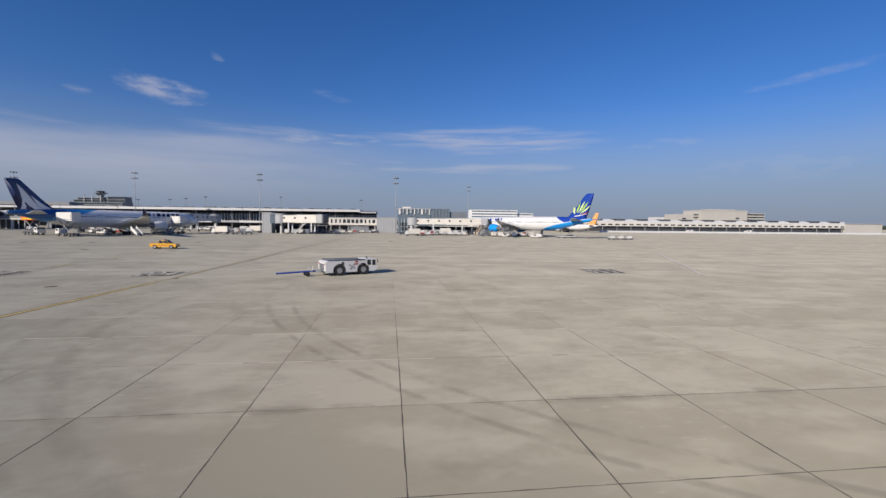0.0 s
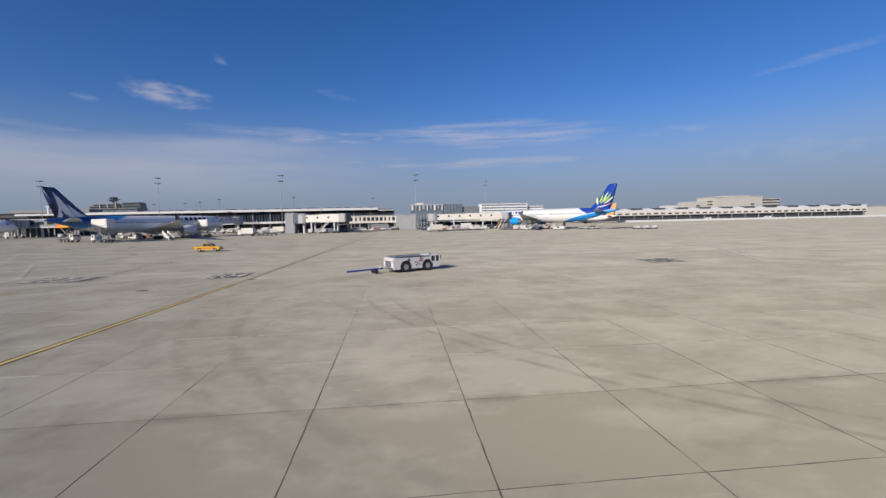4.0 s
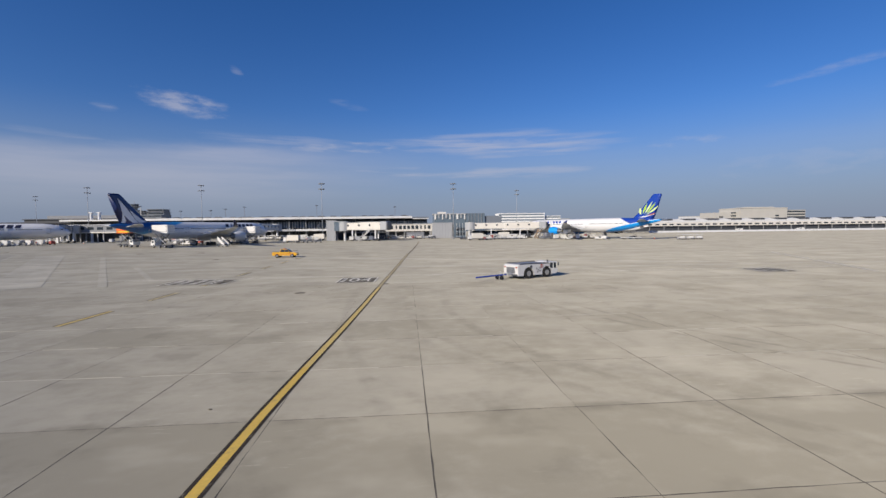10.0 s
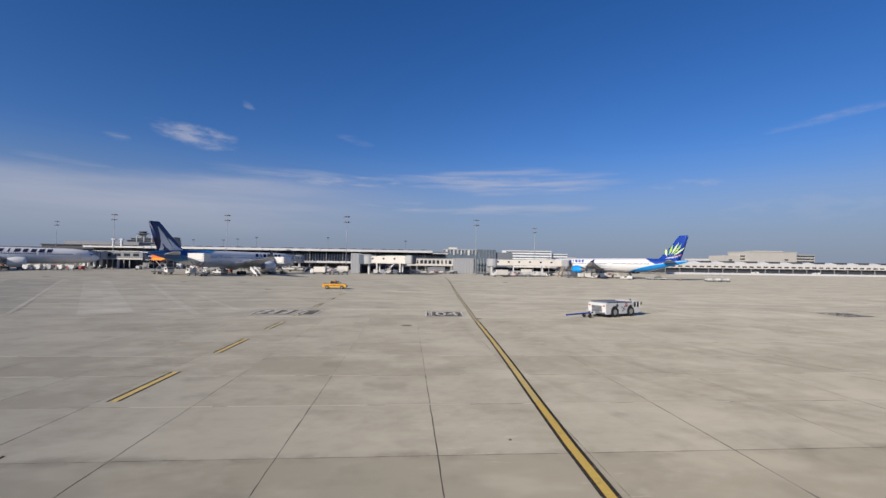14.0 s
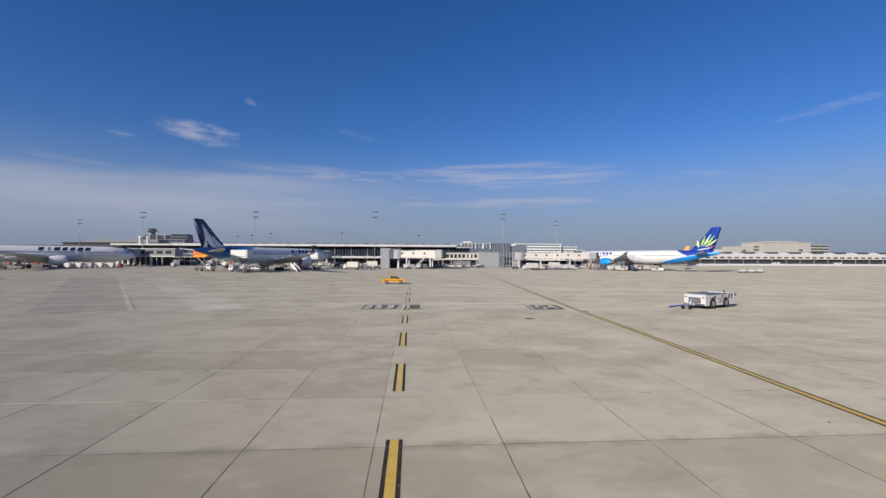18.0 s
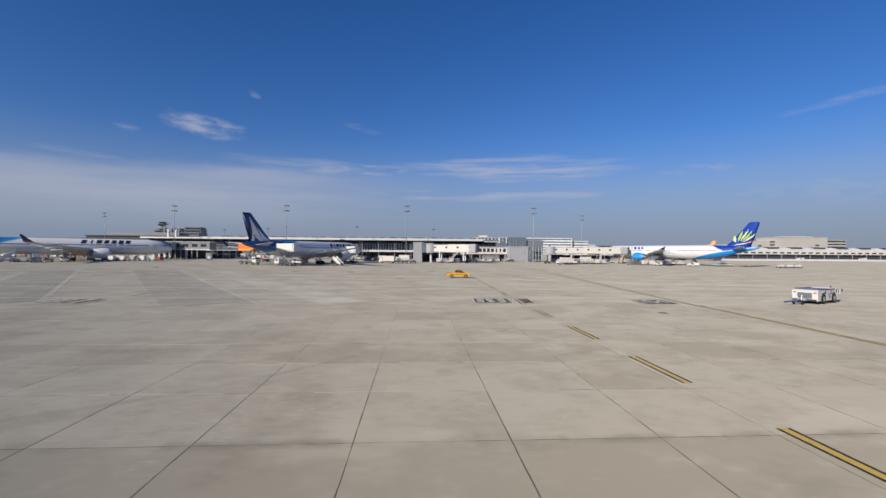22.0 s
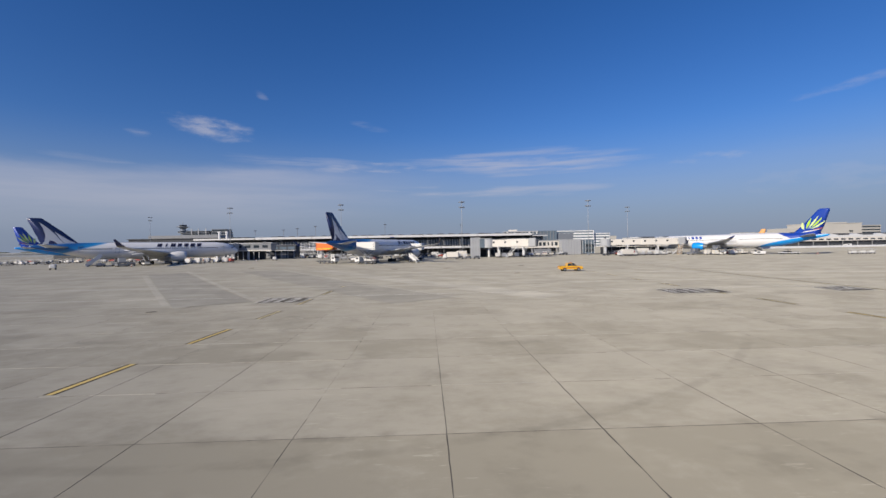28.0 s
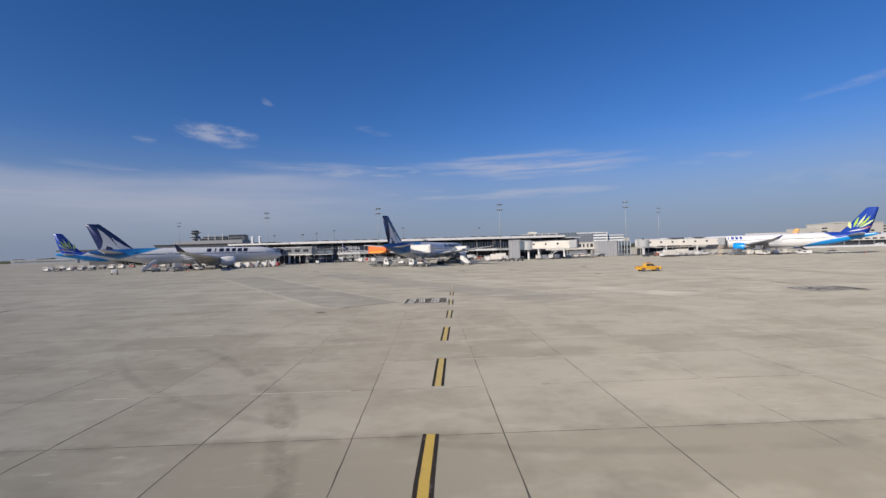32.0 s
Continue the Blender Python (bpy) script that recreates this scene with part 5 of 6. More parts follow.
for x, y, r, mt, ln, hi in ((-120, 238, 80, M_WHITE, 5.2, 2.2), (-134, 240, -95, M_MIDGREY, 6.0, 2.6), (-128, 244, 90, M_GREY, 5.0, 2.3), (-61, 238, 90, M_WHITE, 4.8, 2.2), (-55, 238, 85, M_WHITE, 4.8, 2.1), (-44, 240, -90, M_WHITE, 5.4, 2.4), (-5, 226, 75, M_WHITE, 4.6, 1.7),
                            (6, 227, -80, M_GREY, 4.5, 1.6), (92, 183.5, 70, M_WHITE, 4.6, 1.6), (52, 224, 90, M_WHITE, 5.6, 2.4), (60, 226, -88, M_WHITE, 5.2, 2.2), (-16, 224, 90, M_DARK, 4.6, 1.6), (148, 287, 90, M_WHITE, 5, 2.2), (252, 306, 92, M_WHITE, 4.6, 1.6), (300, 306, 88, M_WHITE, 4.6, 1.6), (-112, 226, 10, M_WHITE, 5.6, 2.6)):
    van((x, y, gz(y, x)), r, mt, ln, hi, {M_WHITE: "white service van parked by the terminal", M_MIDGREY: "dark grey service van near a gate", M_GREY: "light grey service van near a gate", M_DARK: "black car parked under the gate"}[mt])


def box_truck(at, rz, label="white box truck with a square container body"):
    t = thing("box_truck", label, "truck", at, rz, group="box trucks")
    part("chassis", box(fresh(), 0, 0, 0.75, 2.0, 6.6, 0.3), M_DARK, t)
    cab = part("cab", loft(fresh(), [[(x, y, z) for x, y in ((-1.05, 1.9), (1.05, 1.9), (1.05, 3.4 - d), (-1.05, 3.4 - d))] for z, d in ((0.6, 0.0), (1.4, 0.0), (2.3, 0.4))]), M_WHITE, t)
    part("windscreen", box(fresh(), 0, 3.16, 1.8, 1.85, 0.14, 0.65), M_GLASS, cab)
    part("box_body", box(fresh(), 0, -0.8, 2.05, 2.3, 5.0, 2.3, bevel=0.06), M_CREAM, t)
    wheels(t, (-0.95, 0.95), (-2.1, 2.4), 0.42, 0.28)
    return t


box_truck((-38.9, 191.5, gz(191, -38.9)), 80), box_truck((40.0, 196.0, gz(196, 40.0)), 95), box_truck((-33.0, 216.0, gz(216, -33.0)), 85), box_truck((56, 214, gz(214, 56)), 88)


def baggage_cart(at, rz, load, proto={}):
    """A covered dolly on four small wheels; copies share their meshes by the colour of the load."""
    if load not in proto:
        t = thing("baggage_cart", "low baggage cart with a curtained load", "baggage cart", at, rz, group="baggage carts")
        part("deck", box(fresh(), 0, 0, 0.55, 1.5, 2.9, 0.14), M_MIDGREY, t)
        for x in (-0.7, 0.7):
            for y in (-1.35, 1.35):
                part("corner_post", box(fresh(), x, y, 1.25, 0.06, 0.06, 1.4), M_STEEL, t)
        part("canopy", box(fresh(), 0, 0, 1.98, 1.55, 2.95, 0.1, bevel=0.03), M_GREY if load in (1, 3) else M_WHITE, t)
        part("load", box(box(fresh(), 0.05, -0.5, 1.0, 1.25, 1.5, 0.8, bevel=0.08), -0.05, 0.75, 0.9, 1.1, 0.9, 0.6, bevel=0.08), (M_RED, M_DARK, M_CREAM, M_GREY, M_WHITE)[load], t)
        for y in (-1.0, 1.0):
            for x in (-0.62, 0.62):
                part("wheel", rod(fresh(), (x - 0.07, y, 0.24), (x + 0.07, y, 0.24), 0.24, n=10), M_RUBBER, t)
        part("drawbar", rod(fresh(), (0, 1.45, 0.4), (0, 2.3, 0.3), 0.05, n=5), M_STEEL, t)
        proto[load] = t
        return t
    return copy_thing(proto[load], pose(*at, 0, 0, rz))


rnd = random.Random(5)
trains = [(-35.0, 191.0, 3.6, -0.2, 3, 90), (43.5, 202.0, 3.7, 0.6, 6, 92), (118.5, 168.4, 3.6, 0.0, 3, 90), (-166.0, 163.0, 3.6, 2.6, 4, -52), (-150.0, 176.5, 3.6, 2.6, 3, -52), (-246.0, 214.0, 4.4, 0.4, 8, 84), (-206.0, 221.0, 4.0, 0.1, 15, 90), (-78.0, 236.0, 4.2, 0.1, 7, 90), (-14.0, 214.0, 3.8, 0.1, 4, 92), (44.0, 213.0, 4.1, 0.1, 5, 90), (-250.0, 226.0, 4.6, 0.3, 8, 88), (-236.0, 200.0, 4.2, 0.9, 5, 80),
          (-90.0, 200.0, 3.6, -0.5, 4, 95), (-78.0, 176.0, 3.6, 1.5, 3, 60), (86.0, 196.0, 3.6, -1.2, 4, 100), (-104, 250, 3.8, 0.3, 6, 90), (12, 229, 3.7, 0.2, 4, 90), (62, 219, 3.7, 0.4, 4, 92), (-8.0, 222.0, 3.7, 0.1, 6, 90), (46.0, 225.0, 3.7, 0.1, 8, 90), (-112.0, 228.0, 3.8, 0.1, 4, 90), (-50.0, 222.0, 3.8, 0.2, 4, 90), (-66, 244, 3.8, 0.1, 4, 90)]
for x, y, dx, dy, n, r in trains:
    for k in range(n):
        kinds = (4,) if x > 110 else (4, 4, 0, 4, 2) if y > 219 and x < -120 else (1, 3, 2, 4, 0, 1, 3)
        baggage_cart((x + dx * k, y + dy * k, gz(y + dy * k, x + dx * k)), r + rnd.uniform(-5, 5), rnd.choice(kinds))


def baggage_tractor(at, rz, tone, proto={}):
    """A small tug with a low bonnet and an open cab."""
    if tone not in proto:
        t = thing("baggage_tractor", ("dark", "white", "red")[tone] + " baggage tractor parked near a gate", "tractor", at, rz, group="baggage tractors")
        body = part("body", prism(fresh(), [(-1.5, 0.35), (1.5, 0.35), (1.55, 0.95), (0.3, 1.1), (0.2, 0.8), (-0.9, 0.8), (-1.0, 1.05), (-1.5, 1.0)], 0, -0.7, 0.7), (M_DARK, M_WHITE, M_RED)[tone], t)
        part("seat", box(fresh(), 0, -0.55, 0.98, 1.1, 0.5, 0.36, bevel=0.06), M_RUBBER, t)
        for x in (-0.62, 0.62):
            for y in (-0.95, 0.25):
                part("roof_post", box(fresh(), x, y, 1.45, 0.06, 0.06, 1.1), M_DARK, t)
        part("roof", box(fresh(), 0, -0.35, 2.03, 1.4, 1.4, 0.08, bevel=0.02), (M_DARK, M_WHITE, M_WHITE)[tone], t)
        part("headlight", box(fresh(), 0, 1.56, 0.75, 0.9, 0.06, 0.14), M_LAMP, body)
        wheels(t, (-0.6, 0.6), (-0.95, 0.95), 0.34, 0.24)
        proto[tone] = t
        return t
    return copy_thing(proto[tone], pose(*at, 0, 0, rz))


for x, y, r, tone in ((-17.5, 214.5, 90, 0), (2.0, 226.0, 85, 0), (-9.0, 208.5, 70, 1), (15.0, 233.0, 95, 0), (46.5, 208.5, 88, 2), (51.0, 212.0, 100, 0), (58.0, 222.0, 90, 0), (66.0, 211.0, 70, 1), (-84.0, 235.0, 90, 0), (-71.0, 205.0, 60, 0),
                      (-113.0, 222.0, 100, 0), (-108.0, 231.0, 80, 0), (-101.0, 226.0, 95, 1), (-94.0, 232.0, 90, 0), (-88.0, 186.0, 50, 0), (-150.5, 208.0, 90, 2), (-62.0, 196.0, 60, 0), (36.0, 208.0, 85, 0), (80.0, 190.0, 70, 1), (110.0, 190.0, 80, 0)):
    baggage_tractor((x, y, gz(y, x)), r, tone)


def belt_loader(at, rz):
    t = thing("belt_loader", "white belt loader with a raised conveyor", "belt loader", at, rz, group="belt loaders")
    part("chassis", box(fresh(), 0, 0, 0.75, 1.9, 5.2, 0.6, bevel=0.08), M_WHITE, t)
    b = part("conveyor", loft(fresh(), [[(x, -3.8, 1.2 + z) for x, z in ((-0.55, 0), (0.55, 0), (0.55, 0.35), (-0.55, 0.35))], [(x, 4.4, 3.1 + z) for x, z in ((-0.55, 0), (0.55, 0), (0.55, 0.35), (-0.55, 0.35))]]), M_MIDGREY, t)
    part("belt", loft(fresh(), [[(x, -3.8, 1.56 + z) for x, z in ((-0.45, 0), (0.45, 0), (0.45, 0.04), (-0.45, 0.04))], [(x, 4.4, 3.46 + z) for x, z in ((-0.45, 0), (0.45, 0), (0.45, 0.04), (-0.45, 0.04))]]), M_RUBBER, b)
    part("seat_pod", box(fresh(), -0.7, 1.6, 1.5, 0.6, 0.9, 0.9, bevel=0.1), M_DARK, t)
    wheels(t, (-0.85, 0.85), (-1.7, 1.7), 0.36, 0.24)
    return t


belt_loader((-153.5, 168.5, gz(168, -153.5)), 40), belt_loader((-70.5, 170.0, gz(170, -70.5)), 65), belt_loader((97.0, 190.0, gz(190, 97.0)), -20)


def scissor_loader(at, rz, high):
    t = thing("cargo_loader", "dark scissor cargo loader at the airliner's hold", "cargo loader", at, rz, group="cargo loaders")
    part("base", box(fresh(), 0, 0, 0.6, 3.0, 7.5, 0.6, bevel=0.06), M_MIDGREY, t)
    part("platform", box(fresh(), 0, 0.2, high, 3.0, 6.5, 0.35), M_MIDGREY, t)
    for s in (-1, 1):
        for k in (-1, 1):
            part("scissor_arm", rod(fresh(), (s * 1.2, -2.7 * k, 0.85), (s * 1.2, 2.7 * k, high - 0.1), 0.14, n=6), M_DARK, t)
        part("rail", rod(rod(rod(fresh(), (s * 1.45, -2.8, high + 1.1), (s * 1.45, 3.2, high + 1.1), 0.05, n=5), (s * 1.45, -2.8, high), (s * 1.45, -2.8, high + 1.1), 0.05, n=5), (s * 1.45, 3.2, high), (s * 1.45, 3.2, high + 1.1), 0.05, n=5), M_STEEL, t)
    part("operator_cab", box(fresh(), -1.2, 3.2, high + 0.9, 0.8, 0.9, 1.4, bevel=0.08), M_DARK, t)
    part("freight_container", box(fresh(), 0.1, -0.6, high + 0.95, 2.3, 2.6, 1.55, bevel=0.15), M_STEEL, t)
    wheels(t, (-1.3, 1.3), (-2.6, 2.6), 0.42, 0.3)
    return t


scissor_loader((-158.5, 162.5, gz(162, -158.5)), 40, 1.4), scissor_loader((-57.5, 183.0, gz(183, -57.5)), 62, 2.9), scissor_loader((82.5, 196.5, gz(196, 82.5)), -60, 2.6), scissor_loader((74.0, 199.0, gz(199, 74.0)), -75, 1.2)


def ground_power(at, rz, mat=M_WHITE):
    t = thing("power_cart", "small white ground power cart on wheels", "power cart", at, rz, group="ground power carts")
    part("housing", box(fresh(), 0, 0, 1.05, 1.5, 2.6, 1.2, bevel=0.18), mat, t)
    part("louvre", box(fresh(), 0.76, 0.3, 1.1, 0.04, 1.2, 0.6), M_DARK, t)
    part("drawbar", rod(fresh(), (0, 1.3, 0.45), (0, 2.4, 0.35), 0.05, n=5), M_STEEL, t)
    wheels(t, (-0.7, 0.7), (-0.8, 0.8), 0.3, 0.2)
    return t


def freight_container(at, rz, tone, proto={}):
    """An air freight container with one cut-off lower corner, on a low roller dolly."""
    if tone not in proto:
        t = thing("freight_container", ("pale", "silver", "red-banded white")[tone] + " air freight container on a low dolly", "container", at, rz, group="freight containers")
        body = part("body", prism(fresh(), [(-1.0, 0.55), (0.5, 0.55), (1.0, 1.05), (1.0, 2.15), (-1.0, 2.15)], 1, -0.78, 0.78), (M_CREAM, M_GREY, M_WHITE)[tone], t)
        part("door_curtain", box(fresh(), -0.1, -0.795, 1.4, 1.5, 0.04, 1.3), (M_WHITE, M_STEEL, M_RED)[tone], body)
        part("dolly_deck", box(fresh(), 0, 0, 0.45, 2.3, 1.9, 0.14), M_MIDGREY, t)
        for x in (-0.85, 0.85):
            for y in (-0.7, 0.7):
                part("wheel", rod(fresh(), (x - 0.07, y, 0.2), (x + 0.07, y, 0.2), 0.2, n=10), M_RUBBER, t)
        part("drawbar", rod(fresh(), (1.1, 0, 0.4), (1.9, 0, 0.25), 0.05, n=5), M_STEEL, t)
        proto[tone] = t
        return t
    return copy_thing(proto[tone], pose(*at, 0, 0, rz))


box_rnd = random.Random(11)
for x0, y0, n, dx, dy in ((45.0, 209.5, 3, 4.9, 0.3), (58.5, 211.0, 2, 3.1, -0.4), (47.0, 216.5, 4, 5.1, 0.2), (76.0, 193.5, 4, 2.8, -1.3), (88.5, 200.0, 3, 3.0, -1.2), (-16.0, 206.5, 4, 3.0, 0.2), (-40.5, 205.0, 4, 3.0, 0.3), (-142.0, 176.0, 5, 2.8, 1.6), (-100.0, 213.0, 4, 3.0, 0.2)):
    for k in range(n):
        freight_container((x0 + dx * k, y0 + dy * k, gz(y0 + dy * k, x0 + dx * k)), box_rnd.uniform(-12, 12), box_rnd.choice((0, 0, 1, 2, 0)))
ground_power((-169.5, 147.0, gz(147, -169.5)), 30), ground_power((-118.0, 203.0, gz(203, -118.0)), 10), ground_power((22.0, 232.0, gz(232, 22.0)), 80), ground_power((66.5, 215.0, gz(215, 66.5)), 0), ground_power((-131.0, 188.0, gz(188, -131.0)), 50, M_RED)
dolly = thing("pallet_dolly", "long low white pallet dolly under the airliner's tail", "dolly", (105.1, 183.0, gz(183, 105.1)), 88)
part("deck", box(fresh(), 0, 0, 0.7, 2.4, 8.0, 0.3, bevel=0.05), M_WHITE, dolly)
wheels(dolly, (-1.0, 1.0), (-3.0, 0, 3.0), 0.34, 0.2)
part("drawbar", rod(fresh(), (0, 4.0, 0.5), (0, 6.0, 0.4), 0.06, n=5), M_STEEL, dolly)


def cone(at, proto=[]):
    if not proto:
        t = thing("traffic_cone", "orange and white safety cone", "cone", at, group="safety cones")
        part("base", box(fresh(), 0, 0, 0.03, 0.42, 0.42, 0.06), M_RUBBER, t)
        part("cone", rod(fresh(), (0, 0, 0.06), (0, 0, 0.75), 0.17, 0.04, 10), M_ORANGE, t)
        part("band", rod(fresh(), (0, 0, 0.34), (0, 0, 0.5), 0.125, 0.1, 10), M_WHITE, t)
        proto.append(t)
        return t
    return copy_thing(proto[0], pose(*at))


for x, y in ((-152, 158), (-122, 192), (113, 178)):
    cone((x, y, gz(y, x)))

# ---- painted marks on the apron ----
LIFT = 0.006


def strip(bm, pts, wide, off=0.0, z=LIFT):
    """A flat painted band along a line on the apron, off to one side by some metres; each edge lies on the ground."""
    def on_ground(x, y):
        return (x, y, gz(y, x) + z + 0.012 if y > 50.3 else z)
    left, right = [], []
    for k, (x, y) in enumerate(pts):
        a, b = pts[max(0, k - 1)], pts[min(len(pts) - 1, k + 1)]
        d = Vector((b[0] - a[0], b[1] - a[1])).normalized()
        nx, ny = -d.y, d.x
        left.append(bm.verts.new(on_ground(x + nx * (off + wide / 2), y + ny * (off + wide / 2))))
        right.append(bm.verts.new(on_ground(x + nx * (off - wide / 2), y + ny * (off - wide / 2))))
    for k in range(len(pts) - 1):
        bm.faces.new((left[k], right[k], right[k + 1], left[k + 1]))
    return bm


def fine(pts, step=2.5):
    """The same line with points every few metres."""
    out = []
    for (xa, ya), (xb, yb) in zip(pts, pts[1:]):
        n = max(1, int(math.hypot(xb - xa, yb - ya) / step))
        out += [(xa + (xb - xa) * k / n, ya + (yb - ya) * k / n) for k in range(n)]
    return out + [pts[-1]]


def lead_line(label, pts, dashes=None, wide=0.29, edge=0.13, tone=None):
    """A yellow stand lead-in line with black borders; dashes: lengths of line to paint, by y."""
    ln = thing("lead_in_line", label, "painted line", (0, 0, 0), kind="structure", group="stand lead-in lines")
    line = fine(pts, 1.0)
    runs = [line] if not dashes else [[(float(np.interp(y, [p[1] for p in pts], [p[0] for p in pts])), y) for y in np.linspace(a, b, 6)] for a, b in dashes]
    for run in runs:
        part("yellow_band", strip(fresh(), run, wide), tone[0] if tone else M_CREAMLINE if run[0][1] > 38 and dashes else M_BLEACHED if run[0][1] > 18 and dashes else M_YELLOW, ln)
        for s in (-1, 1):
            part("black_border", strip(fresh(), run, edge, s * (wide + edge) / 2), tone[1] if tone else M_WORN if run[0][1] > 80 and dashes else M_BLACK, ln)
    return ln


lead_line("solid yellow stand lead-in line with black borders", [(3.3, -25), (4.05, 0), (4.4, 11), (4.55, 15), (4.85, 20)])
lead_line("solid sun-bleached yellow stand lead-in line with black borders", [(4.85, 20), (5.38, 28), (5.85, 36), (6.3, 45), (6.4, 47)], tone=(M_BLEACHED, M_BLACK))
lead_line("faded yellow stand lead-in line with worn borders", [(6.4, 47), (6.62, 52), (6.95, 57), (7.5, 67), (8.8, 90), (9.5, 101)], edge=0.12, tone=(M_FADED, M_WORN))
worn = thing("worn_line", "worn dark stand line continuing over the apron", "painted line", (0, 0, 0), kind="structure")
part("worn_band", strip(fresh(), fine([(9.5, 101), (11.1, 125), (12.6, 150), (14.5, 190)]), 0.34), M_WORN, worn)
DASHES = [(-9.5, -4.5), (0.2, 5.2), (9.8, 15.0), (20.4, 25.7), (30.9, 36.4), (41.5, 46.6), (51.8, 57.0), (62.0, 67.0), (72.2, 77.2), (82.4, 87.4), (92.6, 97.6)]
lead_line("dashed yellow stand line with black borders", [(-13.5, -20), (-13.56, 15), (-13.68, 40), (-13.55, 80), (-12.2, 160)], DASHES)
lead_line("dashed yellow stand line with black borders", [(-67.0, -20), (-66.5, 11), (-65.4, 30), (-64.3, 46), (-63.1, 68), (-60.9, 105)], [(a - 0.028 * a, b - 0.028 * b) for a, b in DASHES[:9]])
pale = thing("service_line", "faded white apron guide line", "painted line", (0, 0, 0), kind="structure")
part("white_band", strip(fresh(), fine([(69.4, 51.8), (76.5, 66), (88, 90)]), 0.42, z=LIFT + 0.015), M_PALE, pale)
part("white_band", strip(fresh(), fine([(-200, 57.6), (140, 59.4)], 6), 0.14), M_PALE, pale)
patches = thing("repaired_pavement", "slightly paler newer concrete strips in the apron", "pavement", (0, 0, 0), kind="structure")
for pts, wide in (([(-34.4, 52.4), (-76.2, 114)], 5.2), ([(-25.0, 52.9), (-60.3, 107.8)], 0.9), ([(-22.0, 57.3), (-36.5, 79.0)], 0.7), ([(-68.4, 52.0), (-113, 120)], 0.8), ([(-79.5, 52.0), (-113.5, 103)], 0.8),
                  ([(-36.0, 52.2), (-44.5, 52.2), (-84.0, 113), (-72.0, 119)], 0.5), ([(-20, 100), (60, 70)], 2.6), ([(20, 66), (120, 64)], 1.4), ([(-120, 74), (20, 71)], 1.2)):
    part("paler_strip", strip(fresh(), fine(pts, 3), wide), M_PATCH, patches)
older = thing("worn_pavement", "greyer older concrete lanes crossing the apron at a slant", "pavement", (0, 0, 0), kind="structure")
for pts, wide in (([(-49.5, 52.0), (-93.2, 118)], 9.6), ([(-74.0, 52.0), (-113.5, 112)], 8.2)):
    part("older_lane", strip(fresh(), fine(pts, 3), wide, z=LIFT - 0.003), M_OLDPATCH, older)


def stand_number(label, x0, x1, y, glyphs, text=None):
    """A worn black painted panel, four metres and more from foot to head, with pale figures."""
    p = thing("stand_number", label, "painted sign", (0, 0, 0), kind="structure", group="stand numbers")
    part("black_panel", strip(fresh(), fine([(x0, y), (x1, y)]), 4.4, z=LIFT + 0.01), M_NUMBER, p)
    for a, b, lean in glyphs:
        wide = b - a
        part("figure", strip(fresh(), [(a + wide * 0.4, y - 1.7), (a + wide * (0.4 + 0.25 * lean), y + 1.7)], wide * 0.8, z=LIFT + 0.016), M_PALE, p)
        for u in (0.3, 0.62):
            part("stroke", strip(fresh(), [(a + wide * u - 0.1, y - 1.1), (a + wide * (u + 0.22 * lean) - 0.1, y + 1.0)], wide * 0.16, z=LIFT + 0.022), M_NUMBER, p)
    for e in (-2.25, 2.25):
        part("pale_edge", strip(fresh(), fine([(x0, y + e), (x1, y + e)]), 0.14, z=LIFT + 0.012), M_PALE, p)
    for x in (x0, x1):
        part("pale_edge", strip(fresh(), [(x - 0.1, y - 2.2), (x + 0.1, y + 2.2)], 0.16, z=LIFT + 0.014), M_PALE, p)
    if text:
        cu = bpy.data.curves.new("figures", "FONT")
        cu.body, cu.size, cu.extrude, cu.align_x = text[0], 2.6, 0.002, "LEFT"
        tmp = bpy.data.objects.new("figures", cu)
        me = bpy.data.meshes.new_from_object(tmp)
        bpy.data.objects.remove(tmp)
        me.materials.append(M_PALE)
        f = part("figures", me, M_PALE, p)
        f.location, f.scale = (text[1], y - 1.65, gz(y - 1.65, text[1]) + LIFT + 0.04), (1.1, 1.85, 1.0)
        f.rotation_euler[0] = math.atan2(gz(y + 1.65, text[1]) - gz(y - 1.65, text[1]), 3.3)
    return p


stand_number("black painted panel with the pale stand figures 04", 1.2, 5.6, 54.4, [(1.4, 2.0, 1)], ("04", 2.3))
stand_number("black painted panel with pale worn stand figures", -19.2, -14.6, 55.4, [(-18.9, -17.9, 1), (-17.5, -16.6, 0), (-16.2, -15.2, 1)])
stand_number("black painted arrow panel beside a dashed stand line", -14.0, -11.9, 55.2, [(-13.7, -13.2, 0)])
stand_number("black painted panel with pale worn stand figures", -69.6, -64.3, 54.9, [(-69.2, -68.2, 1), (-67.8, -66.9, 0), (-66.4, -65.2, 1)])
stand_number("black painted panel with pale worn stand figures", 55.8, 60.4, 56.0, [(56.2, 57.0, 1), (57.6, 58.4, 0), (59.0, 59.8, 1)])
stand_number("black painted panel with pale worn stand figures", -124.0, -119.0, 55.0, [(-123.6, -122.6, 1), (-122.2, -121.2, 0), (-120.8, -119.8, 1)])


def drain(x, y, r=0.5):
    t = thing("manhole_cover", "round dark cast-iron cover set in the apron", "manhole cover", (x, y, max(gz(y, x), 0.0) + (0.012 if y > 52 else 0.0)), kind="structure", group="apron covers")
    part("rim", rod(fresh(), (0, 0, -0.02), (0, 0, 0.012), r, n=20), M_WORN, t)
    part("lid", rod(fresh(), (0, 0, -0.02), (0, 0, 0.02), r * 0.82, n=20), M_NUMBER, t)


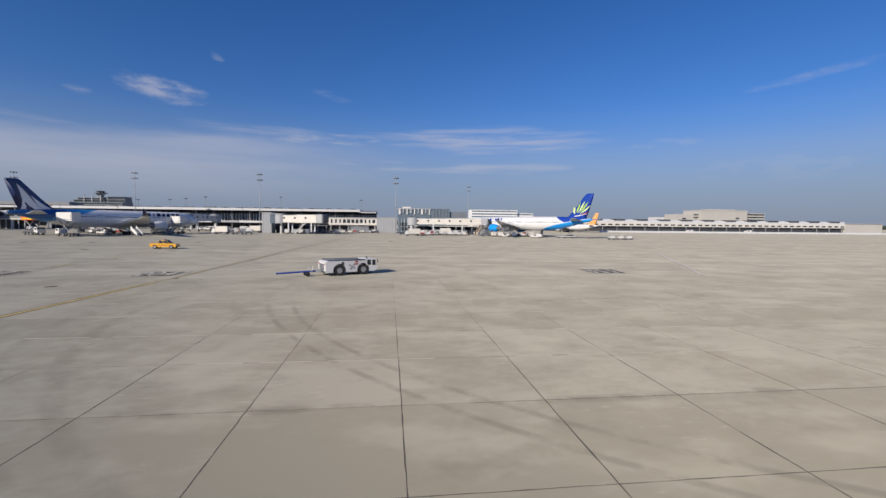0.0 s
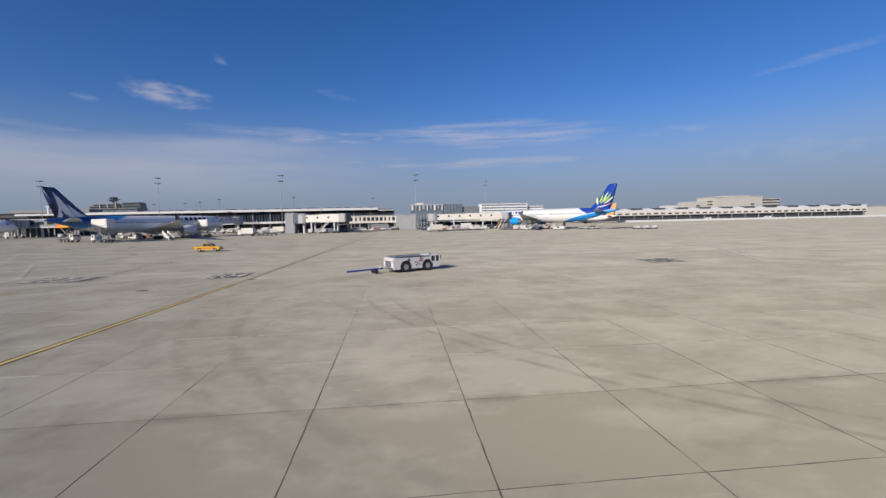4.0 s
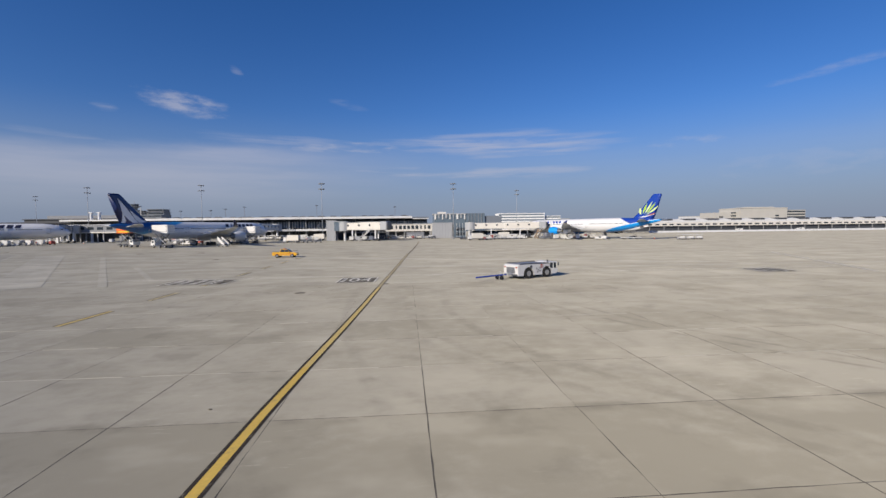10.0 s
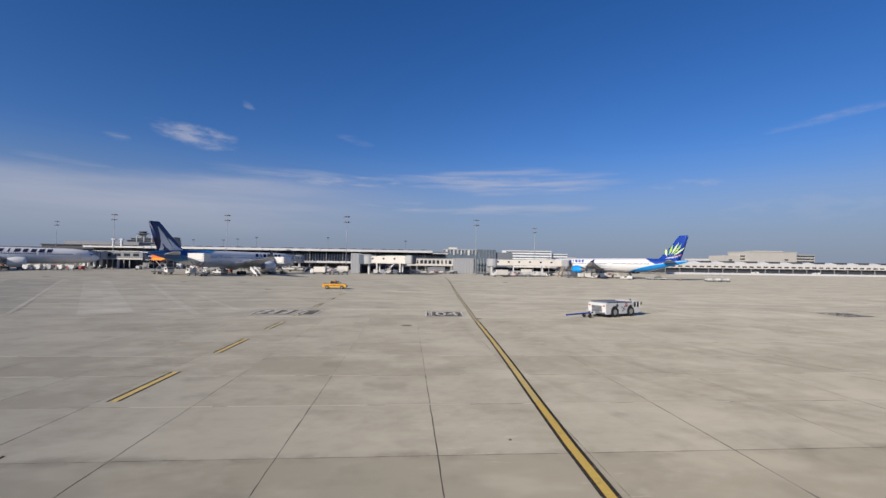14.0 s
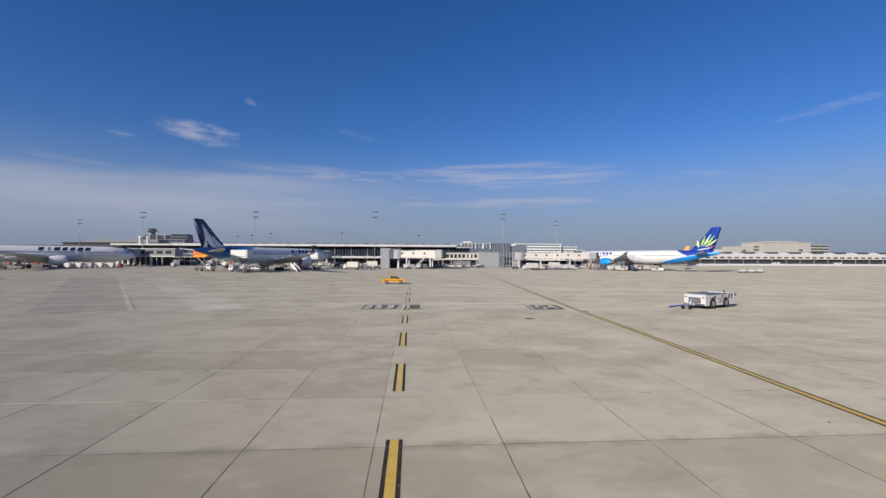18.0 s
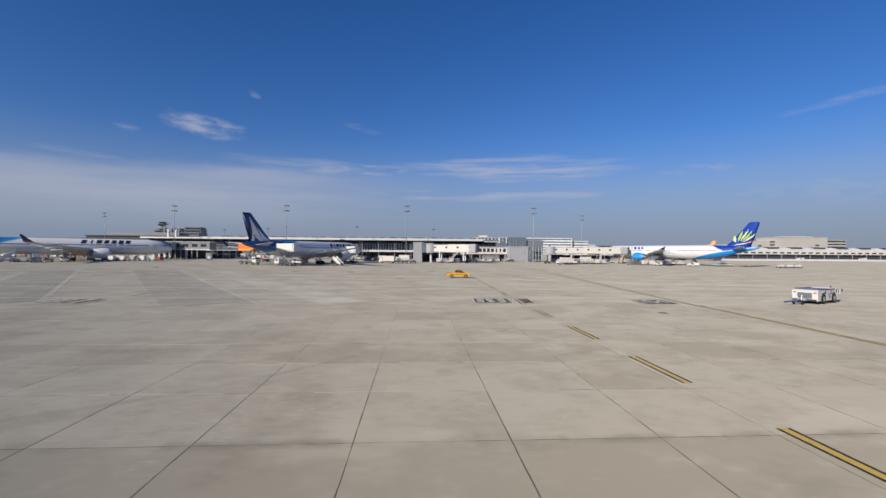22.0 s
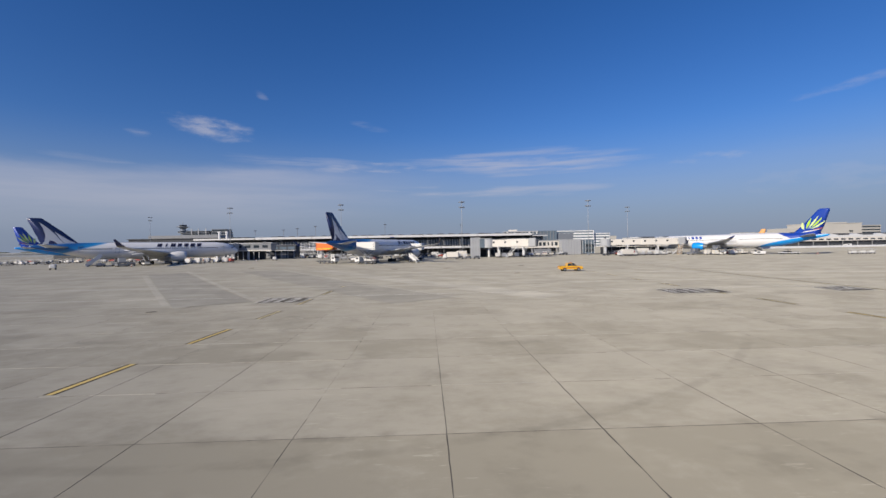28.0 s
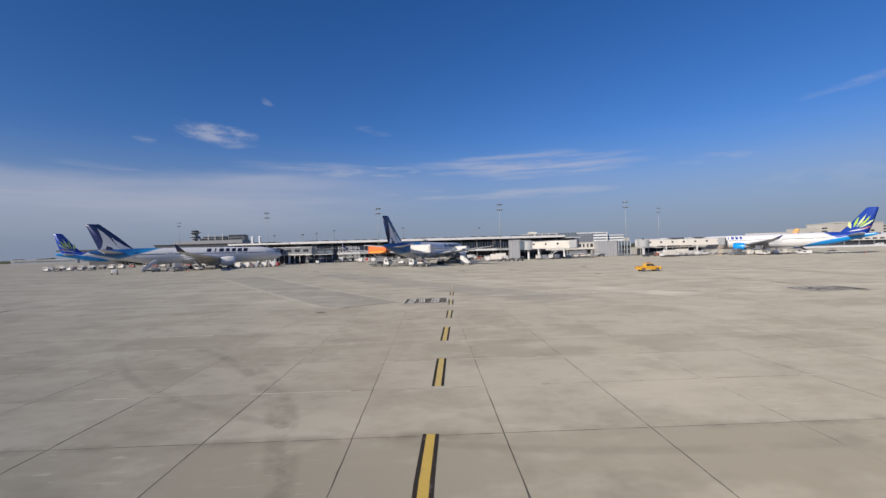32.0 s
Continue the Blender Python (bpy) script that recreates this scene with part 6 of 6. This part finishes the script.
for x, y, r in ((-1.1, 44.2, 0.55), (-77.9, 46.7, 0.55), (7.0, 50.0, 0.4), (2.6, 15.6, 0.06), (-44, 120, 0.9), (-22, 128, 0.9), (-100, 130, 0.9), (30, 140, 0.9), (-58, 118, 0.9), (-30, 95, 0.7)):
    drain(x, y, r)


# ---- concrete slabs ----
rnd = random.Random(3)
EDGES_X = [10.0, 4.95, 0.0, -5.05, -9.96, -14.2, -18.3, -23.3, -28.4, -33.4, -38.33, -43.7, -48.9, -53.9, -58.9, -63.86, -68.9] + [round(-73.8 - 4.955 * k, 3) for k in range(19)]
EDGES_X = sorted(EDGES_X + [round(15.1 + 5.0 * k, 3) for k in range(23)])
EDGES_Y = [-0.6, 4.4, 9.4, 14.45, 19.6, 24.7, 29.8, 34.9, 40.0, 45.1, 50.2]
slabs = thing("slab_pavement", "grid of square weathered concrete slabs with dark joints", "pavement", (0, 0, 0), kind="structure")
bed = fresh()
box(bed, (EDGES_X[0] + EDGES_X[-1]) / 2, (EDGES_Y[0] + EDGES_Y[-1]) / 2, -0.032, EDGES_X[-1] - EDGES_X[0] + 0.2, EDGES_Y[-1] - EDGES_Y[0] + 0.2, 0.05)
part("joint_bed", bed, M_JOINT, slabs, "dark joint filler")
# broken pale strips along the farther cross joints
for y in EDGES_Y[4:-1]:
    bm, x = fresh(), EDGES_X[0]
    while x < EDGES_X[-1]:
        run = rnd.uniform(0.5, 6.0)
        box(bm, x + run / 2, y + rnd.uniform(-0.01, 0.01), -0.002, run, rnd.uniform(0.03, 0.08), 0.012)
        x += run + (rnd.uniform(0.2, 1.5) if rnd.random() < 0.5 else rnd.uniform(2.0, 8.0))
    part("pale_joint", bm, M_PALEJOINT, slabs, "pale broken strip along the joint")


def slab_points(w2, h2, cuts=1, jag=0.0):
    """Three rings: the foot, the worn upper arris, and the flat top; cuts divide each side, jag breaks the edge."""
    c, loop = 0.003, []
    corners = [(-w2, -h2), (w2, -h2), (w2, h2), (-w2, h2)]
    for (xa, ya), (xb, yb) in zip(corners, corners[1:] + corners[:1]):
        for k in range(cuts):
            u, j = k / cuts, rnd.uniform(-jag, jag) if k else 0.0
            x, y = xa + (xb - xa) * u, ya + (yb - ya) * u
            loop.append((x * (1 - c / w2) + (j if abs(ya - yb) > 1 else 0), y * (1 - c / h2) + (j if abs(xa - xb) > 1 else 0)))
    return [[(x * (1 + c / w2), y * (1 + c / h2), -0.04) for x, y in loop], [(x * (1 + c / w2), y * (1 + c / h2), -c) for x, y in loop], [(x, y, 0.0) for x, y in loop]]


def slab_piece(w2, h2):
    me = mesh_of(loft(fresh(), slab_points(w2, h2, 11, 0.013)), "slab", (M_SLAB, M_JOINT))
    for f in me.polygons:
        f.material_index = 0 if f.normal.z > 0.99 else 1
    return me


slab_mesh, rest = {}, fresh()
GAP_Y = (0, 15, 20, 25, 30, 40, 60)
GAP = (0.016, 0.014, 0.011, 0.006, 0.003, 0.002, 0.002)
open_joint = {x: rnd.choice((0.45, 0.8, 1.0, 1.2, 1.3)) for x in EDGES_X}
for ya, yb in zip(EDGES_Y, EDGES_Y[1:]):
    for xa, xb in zip(EDGES_X, EDGES_X[1:]):
        cy = (ya + yb) / 2
        gap = float(np.interp(cy, GAP_Y, GAP))
        la, lb = xa + gap * open_joint[xa], xb - gap * open_joint[xb]
        w2, h2 = round((lb - la) / 2, 3), round((yb - ya) / 2 - (0.014 if ya < 15 else 0.008), 3)
        cx = (la + lb) / 2
        if -100 < cx < 62 and 4 < cy < 49:
            key = (w2, h2, rnd.randrange(3))
            if key not in slab_mesh:
                slab_mesh[key] = slab_piece(w2, h2)
            part("slab", slab_mesh[key], M_SLAB, slabs).location = (cx, cy, rnd.uniform(-0.002, 0.002))
        else:
            loft(rest, [[(cx + x, cy + y, z) for x, y, z in ring] for ring in slab_points(w2, h2)])
tagged(part("outer_slabs", rest, M_SLAB, slabs, "weathered concrete slabs farther off"), kind="stuff")
